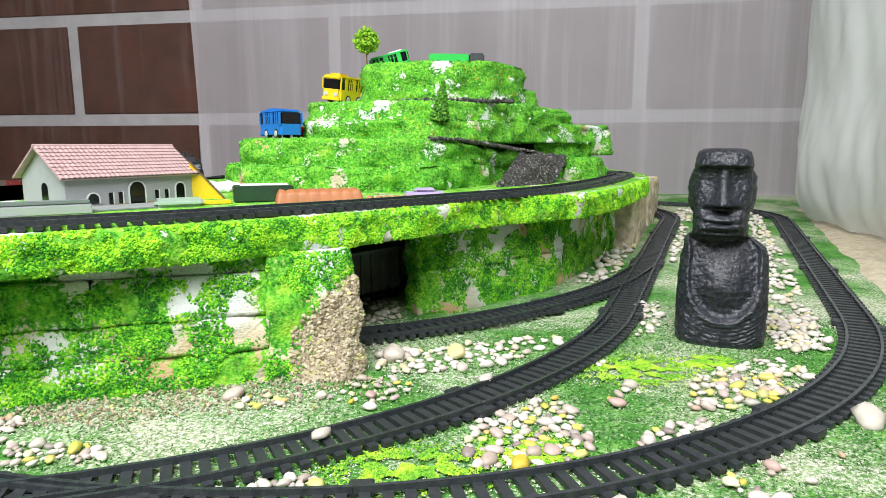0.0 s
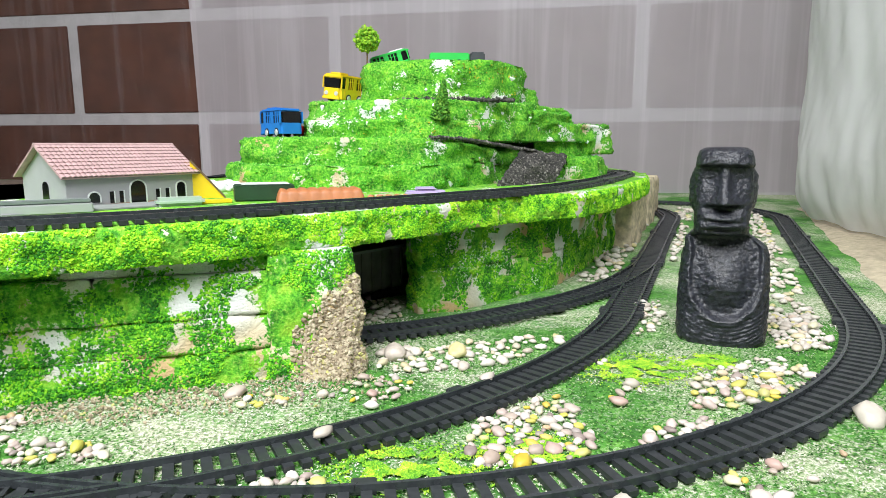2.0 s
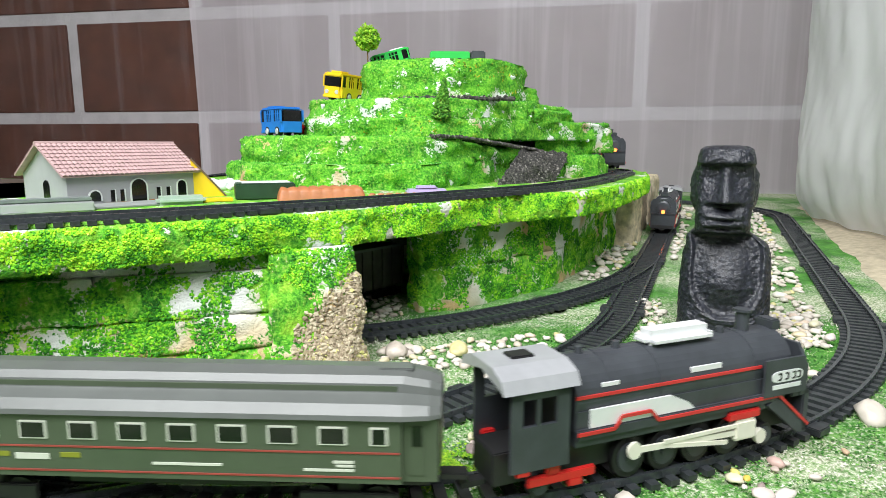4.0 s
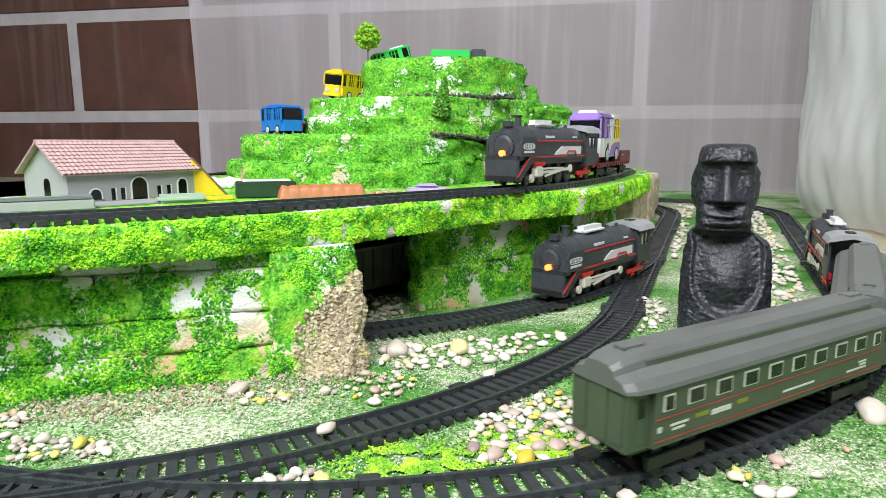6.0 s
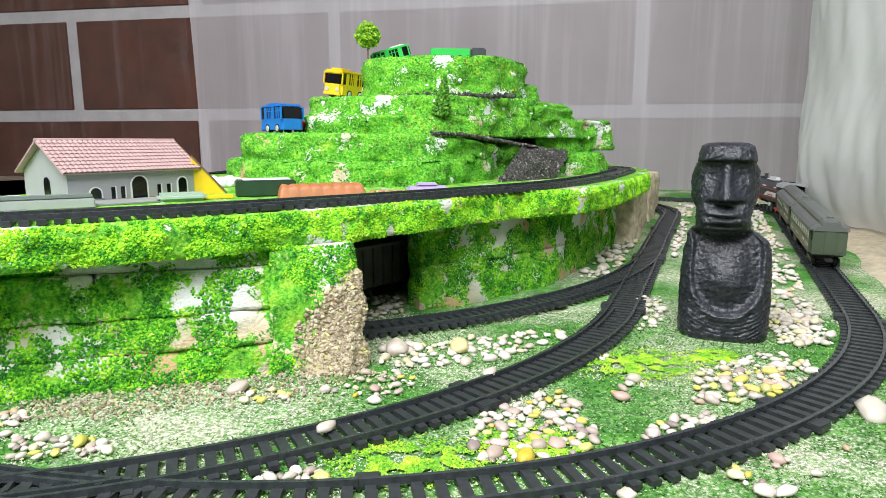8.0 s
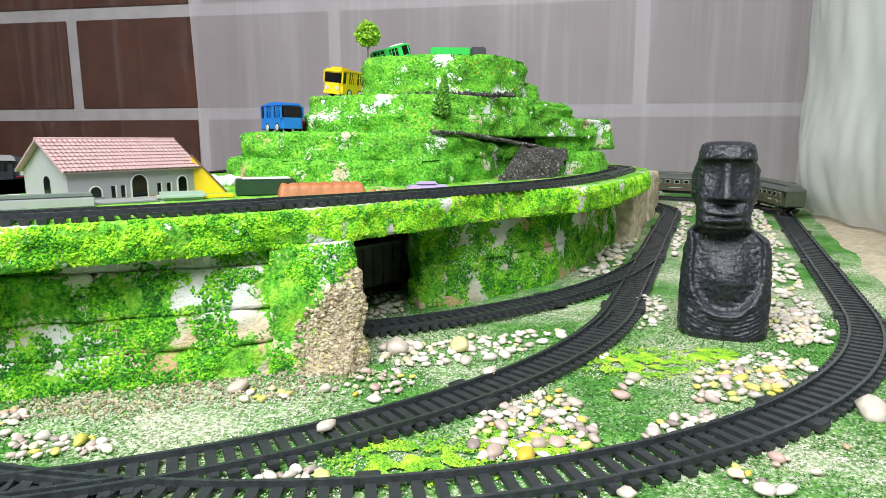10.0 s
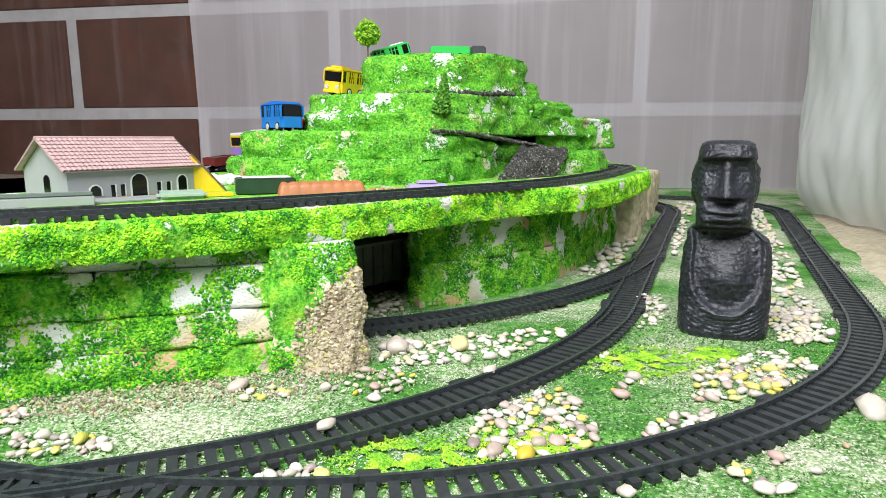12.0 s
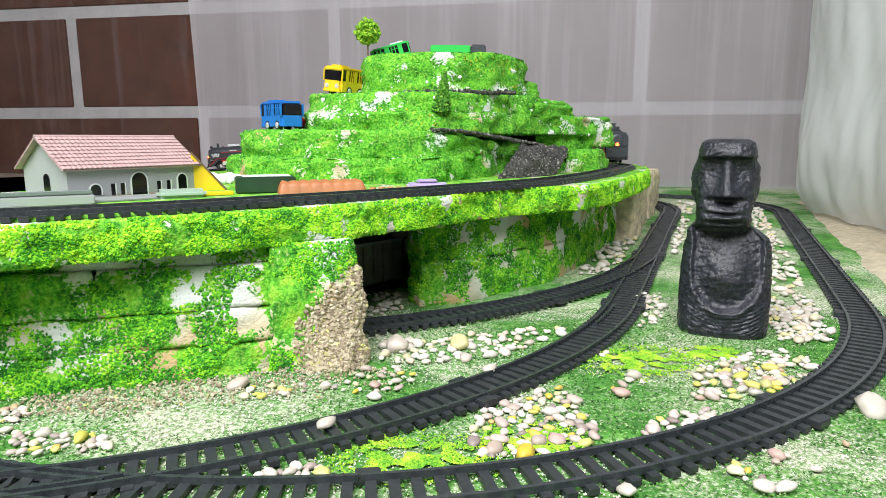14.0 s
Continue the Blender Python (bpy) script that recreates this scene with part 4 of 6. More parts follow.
# ---------------------------------------------------------------- moai
def build_moai():
    """One plain carved figure: bust, long head with heavy brow, nose, lips and ears."""
    seg, lev = 160, 230
    prof = [  # z, half width, half depth, y shift
        (0.0, 0.0272, 0.0215, 0), (0.004, 0.0288, 0.0225, 0), (0.015, 0.0286, 0.022, 0), (0.030, 0.0290, 0.020, 0.001), (0.045, 0.0286, 0.0178, 0.002), (0.057, 0.0276, 0.0160, 0.003),
        (0.066, 0.0258, 0.0142, 0.003), (0.0705, 0.0238, 0.0130, 0.003), (0.0735, 0.0205, 0.0125, 0.002), (0.0755, 0.0182, 0.0175, -0.002), (0.080, 0.0182, 0.0200, -0.004), (0.088, 0.0184, 0.0195, -0.004), (0.095, 0.0190, 0.0180, -0.003), (0.105, 0.0194, 0.0172, -0.002),
        (0.1185, 0.0188, 0.0168, -0.001), (0.1205, 0.0192, 0.0190, -0.003), (0.1255, 0.0184, 0.0185, -0.001), (0.1295, 0.0170, 0.0165, 0.0), (0.1314, 0.0142, 0.0130, 0.001), (0.132, 0.0075, 0.0065, 0.001)]
    zs = [q[0] for q in prof]

    def g(x, s):
        return math.exp(-(x / s) ** 2)

    bm = bmesh.new()
    rings = []
    for j in range(lev + 1):
        z = 0.132 * j / lev
        w, d, y0 = (float(np.interp(z, zs, [q[k] for q in prof])) for k in (1, 2, 3))
        ring = []
        for k in range(seg):
            a = 2 * math.pi * k / seg
            c, s = math.cos(a), math.sin(a)
            e = 0.62 if z > 0.074 else 0.66
            x = w * math.copysign(abs(c) ** e, c)
            y = d * math.copysign(abs(s) ** e, s) + y0
            front = max(0.0, -s) ** 0.5 if s < 0 else 0.0
            out = 0.0
            if z > 0.0725:   # head
                f = min(1.0, max(0.0, (0.1195 - z) / 0.024))
                ridge = g(x, 0.0027 + 0.0052 * f ** 2.2) if abs(x) < 0.02 else 0.0
                out += (0.0040 + 0.0052 * f) * ridge * (1 if 0.0955 < z < 0.1190 else g(z - (0.0955 if z < 0.1 else 0.1190), 0.0011))
                out += 0.0026 * (1 / (1 + math.exp(-(z - 0.1205) / 0.0005))) * g(x, 0.021)      # brow ledge
                out -= 0.0026 * (g(x - 0.0108, 0.0060) + g(x + 0.0108, 0.0060)) * g(z - 0.1130, 0.0070)   # eye hollows
                out -= 0.0036 * g(x, 0.0125) * g(z - 0.0915, 0.0024)                             # under the nose
                out += 0.0020 * g(x, 0.0090) * (g(z - 0.0858, 0.0014) + g(z - 0.0812, 0.0015))   # lips
                out -= 0.0020 * g(x, 0.0095) * g(z - 0.0836, 0.0008)
                out -= 0.0022 * g(x, 0.012) * g(z - 0.0782, 0.0011)
                out += 0.0022 * g(x, 0.014) * g(z - 0.0745, 0.0030)                              # chin
            else:           # bust: arms round a belly panel, ribs below
                rr = math.hypot(x / 0.0208, min(0.0, z - 0.045) / 0.0255)
                soft = 1 / (1 + math.exp((rr - 1.0) * 26))
                out -= 0.0052 * soft
                out += 0.0088 * soft * g(x, 0.0165) * g(z - 0.042, 0.0145 if z < 0.042 else 0.022)
                out += 0.0018 * g(rr - 1.12, 0.10)
                if z < 0.030 and rr > 1.05:
                    out += 0.0004 * (0.6 + noise.noise(Vector((x * 90, z * 60, 2)))) * math.sin((z - 0.000016 * (x * 1000) ** 2) * 2300) * (1 if z > 0.003 else 0)
            y -= out * front
            p = Vector((x, y, z))
            nr = Vector((c, s, 0))
            p += nr * (0.00070 * noise.noise(p * 190) + 0.00060 * noise.noise(p * 480) + 0.00035 * noise.noise(p * 1100))
            if 0.0885 < z < 0.1185 and abs(y) < 0.0055:
                p.x += math.copysign(0.0036, x) * (1 - (abs(z - 0.1035) / 0.0152) ** 4) * g(y, 0.0045)
            h = ease((z - 0.064) / 0.010)
            p.x = p.x * (1 - 0.07 * h) - 0.0042 * h
            ring.append(bm.verts.new(p))
        rings.append(ring)
    for p, q in zip(rings, rings[1:]):
        for k in range(seg):
            bm.faces.new((p[k], p[(k + 1) % seg], q[(k + 1) % seg], q[k]))
    bm.faces.new(rings[0][::-1]), bm.faces.new(rings[-1])
    ob = part("moai_statue", bm, MAT["black"], smooth=True)
    ob.matrix_world = pose(0.1945, 0.427, -0.0005, 0, 0, -21)
    tagged(ob, "glossy black carved stone head statue on the turf", "statue")
    return ob


# ---------------------------------------------------------------- trains
def wheel(th, x, s, z, r, y=0.0098, w=0.0028, mat="loco_dark", spokes=0):
    bm = bmesh.new()
    cyl(bm, (x, s * (y - w / 2), z), (x, s * (y + w / 2), z), r, seg=24)
    ob = part("wheel", bm, MAT[mat], th)
    bm = bmesh.new()
    cyl(bm, (x, s * (y + w / 2), z), (x, s * (y + w / 2 + 0.0006), z), r * 0.72, seg=20)
    cyl(bm, (x, s * (y + w / 2), z), (x, s * (y + w / 2 + 0.0012), z), r * 0.22, seg=12)
    part("hub", bm, MAT["loco"], ob)
    return ob


def strip(bm, pts, s, y, th, w):
    """A raised line on a side face: pts are (x, z)."""
    for (x0, z0), (x1, z1) in zip(pts, pts[1:]):
        d = Vector((x1 - x0, 0, z1 - z0))
        n = Vector((-d.z, 0, d.x)).normalized() * (w / 2)
        vs = []
        for yy in (y, y + th):
            for px, pz, sg in ((x0, z0, 1), (x1, z1, 1), (x1, z1, -1), (x0, z0, -1)):
                vs.append(bm.verts.new((px + n.x * sg, s * yy, pz + n.z * sg)))
        for f in ((0, 1, 2, 3), (7, 6, 5, 4), (0, 4, 5, 1), (1, 5, 6, 2), (2, 6, 7, 3), (3, 7, 4, 0)):
            bm.faces.new([vs[k] for k in f])


def plate(bm, outline, s, y, th):
    a = [bm.verts.new((x, s * y, z)) for x, z in outline]
    b = [bm.verts.new((x, s * (y + th), z)) for x, z in outline]
    n = len(a)
    for i in range(n):
        bm.faces.new((a[i], a[(i + 1) % n], b[(i + 1) % n], b[i]))
    bm.faces.new(a), bm.faces.new(b[::-1])


def build_loco(label):
    th = empty("steam_locomotive", label, "toy train", "toy steam locomotives")
    bm = bmesh.new()
    cyl(bm, (-0.046, 0, 0.0325), (0.0665, 0, 0.0325), 0.0132, seg=36)
    boiler = part("boiler", bm, MAT["loco"], th)
    for x in (-0.03, -0.006, 0.045):
        bm = bmesh.new()
        cyl(bm, (x, 0, 0.0325), (x + 0.0012, 0, 0.0325), 0.01345, seg=36)
        part("boiler_band", bm, MAT["loco"], boiler)
    bm = bmesh.new()
    cyl(bm, (0.0665, 0, 0.0325), (0.0685, 0, 0.0325), 0.0118, seg=32)
    cyl(bm, (0.0685, 0, 0.0325), (0.0700, 0, 0.0325), 0.0095, 0.007, seg=32)
    part("smokebox_door", bm, MAT["loco"], th)
    bm = bmesh.new()
    extrude_profile(bm, [(-0.0152, 0.0205), (0.0152, 0.0205), (0.0152, 0.0362), (0.0120, 0.0412), (-0.0120, 0.0412), (-0.0152, 0.0362)], 0.0705, 0.0725)
    shield = part("front_shield", bm, MAT["loco"], th)
    bm = bmesh.new()
    cyl(bm, (0.0725, 0, 0.0310), (0.0738, 0, 0.0310), 0.0094, seg=32)
    cyl(bm, (0.0738, 0, 0.0310), (0.0748, 0, 0.0310), 0.0078, 0.0055, seg=32)
    part("front_door", bm, MAT["loco"], shield)
    for k in range(14):
        t = 2 * math.pi * k / 14
        bm = bmesh.new()
        cyl(bm, (0.0738, 0.0086 * math.cos(t), 0.0310 + 0.0086 * math.sin(t)), (0.0743, 0.0086 * math.cos(t), 0.0310 + 0.0086 * math.sin(t)), 0.0006, seg=6)
        part("rivet", bm, MAT["loco_dark"], shield)
    part("running_board", boxes((-0.046, 0.060, -0.0148, 0.0148, 0.0195, 0.0235), (-0.046, 0.064, -0.0135, 0.0135, 0.0165, 0.0300), bev=0.0005), MAT["loco"], th)
    bm = bmesh.new()
    for s in (-1, 1):
        plate(bm, [(0.058, 0.0215), (0.077, 0.0080), (0.077, 0.0045), (0.072, 0.0045), (0.052, 0.0185)], s, 0.0130, 0.0018)
    box(bm, 0.0735, 0.0775, -0.0148, 0.0148, 0.0045, 0.0235, bev=0.0006)
    box(bm, 0.066, 0.0775, -0.0148, 0.0148, 0.0200, 0.0235, bev=0.0006)
    part("front_apron", bm, MAT["loco"], th)
    part("chassis", boxes((-0.078, 0.072, -0.0080, 0.0080, 0.0055, 0.0175), bev=0.0005), MAT["loco_dark"], th)
    part("buffer_beam", boxes((0.0765, 0.0790, -0.0130, 0.0130, 0.0045, 0.0085), (0.0790, 0.0835, -0.0025, 0.0025, 0.0030, 0.0055)), MAT["loco_dark"], th)
    # cab with open side windows
    cab = bmesh.new()
    for s in (-1, 1):
        y0, y1 = (s * 0.0136, s * 0.0152) if s > 0 else (-0.0152, -0.0136)
        box(cab, -0.0745, -0.0500, y0, y1, 0.0130, 0.0285)
        box(cab, -0.0745, -0.0700, y0, y1, 0.0285, 0.0400)
        box(cab, -0.0555, -0.0500, y0, y1, 0.0285, 0.0400)
        box(cab, -0.0640, -0.0625, y0, y1, 0.0285, 0.0380)
        box(cab, -0.0745, -0.0500, y0, y1, 0.0378, 0.0425)
    box(cab, -0.0515, -0.0495, -0.0136, 0.0136, 0.0130, 0.0440)
    part("cab", cab, MAT["loco"], th)
    bm = bmesh.new()
    extrude_profile(bm, [(-0.0172, 0.0410), (-0.0150, 0.0452), (-0.0080, 0.0478), (0.0080, 0.0478), (0.0150, 0.0452), (0.0172, 0.0410), (0.0150, 0.0420), (0.0, 0.0450), (-0.0150, 0.0420)], -0.0790, -0.0470)
    roof = part("cab_roof", bm, MAT["dull_silver"], th, "silver painted cab roof")
    part("vent", boxes((-0.068, -0.058, -0.0035, 0.0035, 0.0474, 0.0486), bev=0.0004), MAT["loco_dark"], roof)
    bm = boxes((-0.006, 0.0305, -0.0062, 0.0062, 0.0435, 0.0510), bev=0.0032)
    part("dome", bm, MAT["silver"], th, "silver painted long dome")
    bm = bmesh.new()
    cyl(bm, (0.051, 0, 0.044), (0.051, 0, 0.0535), 0.0030, 0.0026, 20)
    cyl(bm, (0.051, 0, 0.0530), (0.051, 0, 0.0540), 0.0036, 0.0036, 20)
    part("chimney", bm, MAT["loco"], th)
    for x in (-0.018, -0.036, 0.038):
        bm = bmesh.new()
        cyl(bm, (x, 0, 0.044), (x, 0, 0.0480), 0.0018, 0.0015, 12)
        part("valve", bm, MAT["loco"], th)
    part("lamp_housing", boxes((0.064, 0.070, -0.004, 0.004, 0.0445, 0.0490), bev=0.0006), MAT["loco"], th)
    for s in (-1, 1):
        d = bmesh.new()
        plate(d, [(0.0480, 0.0225), (0.0735, 0.0225), (0.0735, 0.0330), (0.0705, 0.0372), (0.0480, 0.0372)], s, 0.0146, 0.0012)
        deflector = part("smoke_deflector", d, MAT["loco"], th)
        b = bmesh.new()
        oval = [(0.0608 + 0.0092 * math.copysign(abs(math.cos(a)) ** 0.5, math.cos(a)), 0.0303 + 0.0023 * math.copysign(abs(math.sin(a)) ** 0.6, math.sin(a))) for a in [k * math.pi / 12 for k in range(24)]]
        plate(b, oval, s, 0.0158, 0.0003)
        part("name_plate", b, MAT["silver"], deflector, "silver oval plate")
        for x in (0.0550, 0.0592, 0.0634, 0.0664):
            b = bmesh.new()
            strip(b, [(x, 0.0315), (x + 0.0018, 0.0315), (x + 0.0018, 0.0291), (x, 0.0291)], s, 0.0161, 0.0002, 0.0006)
            part("lettering_bar", b, MAT["loco_dark"], deflector)
        b = bmesh.new()
        strip(b, [(0.0525, 0.0262), (0.0690, 0.0262)], s, 0.0158, 0.0003, 0.0017)
        part("lettering_bar", b, MAT["silver"], deflector)
        b = bmesh.new()
        strip(b, [(-0.046, 0.0345), (0.048, 0.0345)], s, 0.0128, 0.0008, 0.0011)
        part("stripe", b, MAT["stripe_red"], th, "thin red stripe")
        b = bmesh.new()
        strip(b, [(-0.046, 0.0222), (-0.029, 0.0222), (-0.026, 0.0262), (-0.012, 0.0262), (-0.008, 0.0222), (0.058, 0.0222), (0.0775, 0.0075)], s, 0.0148, 0.0006, 0.0012)
        part("stripe", b, MAT["stripe_red"], th, "red running board stripe")
        b = bmesh.new()
        plate(b, [(-0.040, 0.0230), (0.012, 0.0230), (0.008, 0.0262), (-0.001, 0.0300), (-0.040, 0.0300)], s, 0.0133, 0.0009)
        part("silver_panel", b, MAT["silver"], th, "silver side panel")
        for x0, x1, w in ((0.010, 0.026, 0.0019), (-0.034, -0.026, 0.0013)):
            b = bmesh.new()
            strip(b, [(x0, 0.0376), (x1, 0.0376)], s, 0.0118, 0.0009, w)
            part("lettering_bar", b, MAT["silver"], th)
        part("air_tank", boxes((-0.028, -0.010, s * 0.0120 - 0.002, s * 0.0120 + 0.002, 0.0205, 0.0258), bev=0.0012), MAT["loco"], th)
        for x in (-0.0185, -0.0010, 0.0165, 0.0340):
            wheel(th, x, s, 0.0080, 0.0078)
        wheel(th, 0.0560, s, 0.0048, 0.0046)
        wheel(th, -0.0600, s, 0.0048, 0.0046)
        part("cylinder_block", boxes((0.0340, 0.0460, s * 0.0125 - 0.0028, s * 0.0125 + 0.0028, 0.0065, 0.0150), bev=0.0010), MAT["rod"], th, "cream cylinder block")
        part("steam_chest", boxes((0.030, 0.048, s * 0.0125 - 0.0024, s * 0.0125 + 0.0024, 0.0150, 0.0185), bev=0.0006), MAT["red"], th, "red steam chest")
        b = bmesh.new()
        strip(b, [(0.036, 0.0100), (-0.0185, 0.0118)], s, 0.0135, 0.0010, 0.0022)
        strip(b, [(0.036, 0.0130), (-0.004, 0.0128)], s, 0.0140, 0.0009, 0.0014)
        strip(b, [(0.030, 0.0072), (0.0, 0.0108)], s, 0.0140, 0.0009, 0.0016)
        cyl(b, (-0.0185, s * 0.0135, 0.0118), (-0.0185, s * 0.0148, 0.0118), 0.0032, seg=18)
        cyl(b, (0.0505, s * 0.0120, 0.0060), (0.0505, s * 0.0140, 0.0060), 0.0030, seg=14)
        part("coupling_rod", b, MAT["rod"], th, "cream coupling rods")
        part("trailing_frame", boxes((-0.066, -0.036, s * 0.0122 - 0.0010, s * 0.0122 + 0.0010, 0.0055, 0.0090), (-0.058, -0.052, s * 0.0122 - 0.0012, s * 0.0122 + 0.0012, 0.0090, 0.0140), (-0.048, -0.042, s * 0.0122 - 0.0012, s * 0.0122 + 0.0012, 0.0030, 0.0060), bev=0.0004), MAT["red"], th, "red trailing frame")
        part("red_box", boxes((-0.072, -0.066, s * 0.0130 - 0.002, s * 0.0130 + 0.002, 0.0110, 0.0165), bev=0.0006), MAT["red"], th, "bright red box")
    bm = bmesh.new()
    cyl(bm, (0.0740, 0, 0.0252), (0.0775, 0, 0.0252), 0.0023, seg=20)
    part("headlight", bm, MAT["headlight"], th, "glowing orange headlight")
    part("drawbar", boxes((-0.088, -0.078, -0.002, 0.002, 0.0040, 0.0060)), MAT["loco_dark"], th)
    for ob in th.children:
        ob.matrix_local = Matrix.Diagonal((0.95, 1.05, 1.07, 1))
    return th


def bogie(th, x):
    ob = part("bogie", boxes((x - 0.017, x + 0.017, -0.0125, -0.0108, 0.0030, 0.0085), (x - 0.017, x + 0.017, 0.0108, 0.0125, 0.0030, 0.0085), (x - 0.004, x + 0.004, -0.0108, 0.0108, 0.006, 0.0135), bev=0.0004), MAT["loco_dark"], th)
    for dx in (-0.010, 0.010):
        for s in (-1, 1):
            bm = bmesh.new()
            cyl(bm, (x + dx, s * 0.0085, 0.0052), (x + dx, s * 0.0108, 0.0052), 0.0052, seg=20)
            part("wheel", bm, MAT["loco_dark"], ob)


def build_coach():
    th = empty("passenger_coach", "dark green toy passenger coach with red lines and grey roof", "toy train", "toy passenger coaches")
    Lh, W = 0.0950, 0.0165
    bm = bmesh.new()
    box(bm, -Lh + 0.012, Lh - 0.012, -W, W, 0.0115, 0.0350)
    for s in (-1, 1):
        box(bm, s * (Lh - 0.006) - 0.006, s * (Lh - 0.006) + 0.006, -W + 0.0022, W - 0.0022, 0.0115, 0.0350)
    body = part("body", bm, MAT["coach"], th)
    bm = bmesh.new()
    prof = [(-0.0180, 0.0345), (-0.0176, 0.0362), (-0.0150, 0.0392), (-0.0098, 0.0412), (-0.0090, 0.0440), (-0.0070, 0.0462), (0.0, 0.0470), (0.0070, 0.0462), (0.0090, 0.0440), (0.0098, 0.0412), (0.0150, 0.0392), (0.0176, 0.0362), (0.0180, 0.0345)]
    secs = [(-Lh - 0.001, 0.80, 0.72), (-Lh + 0.003, 0.92, 0.86), (-Lh + 0.012, 1, 1), (Lh - 0.012, 1, 1), (Lh - 0.003, 0.92, 0.86), (Lh + 0.001, 0.80, 0.72)]
    prev = None
    for x, wy, hz in secs:
        ring = [bm.verts.new((x, y * wy, 0.0345 + (z - 0.0345) * hz)) for y, z in prof]
        if prev:
            for k in range(len(prof) - 1):
                bm.faces.new((prev[k], prev[k + 1], ring[k + 1], ring[k]))
            bm.faces.new((prev[-1], prev[0], ring[0], ring[-1]))
        else:
            bm.faces.new(ring)
        prev = ring
    bm.faces.new(prev[::-1])
    roof = part("roof", bm, MAT["coach_roof"], th, "grey clerestory roof")
    for s in (-1, 1):
        part("roof_vent", boxes((s * 0.080 - 0.006, s * 0.080 + 0.006, -0.003, 0.003, 0.0462, 0.0474), bev=0.0004), MAT["coach_roof"], roof)
        b = bmesh.new()
        strip(b, [(-Lh + 0.014, 0.0424), (Lh - 0.014, 0.0424)], s, 0.0092, 0.0005, 0.0020)
        part("clerestory_band", b, MAT["coach"], roof)
    xs = [(-0.0755, 0.0062)] + [(-0.0600 + 0.01714 * k, 0.0098) for k in range(8)] + [(0.0755, 0.0062)]
    for s in (-1, 1):
        for x, w in xs:
            b = bmesh.new()
            box(b, x - w / 2, x + w / 2, s * W - 0.0004, s * W + 0.0004, 0.0252, 0.0318, bev=0.0002)
            win = part("window", b, MAT["coach_trim"], th, "pale framed dark window")
            b = bmesh.new()
            box(b, x - w / 2 + 0.0008, x + w / 2 - 0.0008, s * W - 0.0005, s * W + 0.00048, 0.02585, 0.03115)
            part("pane", b, MAT["dark_window"], win)
        for z in (0.0226, 0.0138):
            b = bmesh.new()
            strip(b, [(-Lh + 0.0125, z), (Lh - 0.0125, z)], s, W, 0.0003, 0.0006)
            part("stripe", b, MAT["dull_red"], th, "thin red line")
        for x0, x1, z, w in ((-0.074, -0.064, 0.0190, 0.0009), (-0.073, -0.066, 0.0172, 0.0009), (-0.081, -0.079, 0.0185, 0.0022), (0.060, 0.067, 0.0192, 0.0009), (0.061, 0.067, 0.0178, 0.0008), (0.050, 0.067, 0.0162, 0.0009), (-0.002, 0.022, 0.0172, 0.0009), (-0.050, -0.038, 0.0188, 0.0021)):
            b = bmesh.new()
            strip(b, [(x0, z), (x1, z)], s, W, 0.00025, w)
            part("lettering_bar", b, MAT["coach_trim"], th)
        for x0, x1 in ((-0.060, -0.052), (-0.034, -0.027)):
            b = bmesh.new()
            strip(b, [(x0, 0.0195), (x1, 0.0195)], s, W, 0.00025, 0.0017)
            part("crest_bar", b, MAT["crest"], th)
        y = s * (W - 0.0022)
        for e in (-1, 1):
            c = e * (Lh - 0.0070)
            door = part("vestibule_door", boxes((c - 0.0025, c + 0.0025, y - 0.0003, y + 0.0003, 0.0140, 0.0335)), MAT["coach"], th)
            part("door_pane", boxes((c - 0.0017, c + 0.0017, y - 0.0006, y + 0.0006, 0.0245, 0.0315)), MAT["dark_window"], door)
    for s in (-1, 1):
        part("end_door", boxes((s * Lh - 0.0006, s * Lh + 0.0006, -0.0045, 0.0045, 0.0125, 0.0340), bev=0.0002), MAT["coach"], th)
        part("corner_panel", boxes((s * Lh - 0.0005, s * Lh + 0.0005, -0.0125, -0.0065, 0.0140, 0.0330), (s * Lh - 0.0005, s * Lh + 0.0005, 0.0065, 0.0125, 0.0140, 0.0330), bev=0.0002), MAT["coach"], th)
        bogie(th, s * 0.064)
        part("coupler", boxes((s * 0.100 - 0.005, s * 0.100 + 0.005, -0.003, 0.003, 0.0060, 0.0085), bev=0.0004), MAT["loco_dark"], th)
    part("underframe", boxes((-0.036, 0.036, -0.010, 0.010, 0.0060, 0.0118), (-0.092, 0.092, -0.013, 0.013, 0.0095, 0.0118)), MAT["loco_dark"], th)
    for ob in th.children:
        if not ob.name.startswith("bogie"):
            ob.location.z += 0.0030      # body rides high on its bogies
    return th


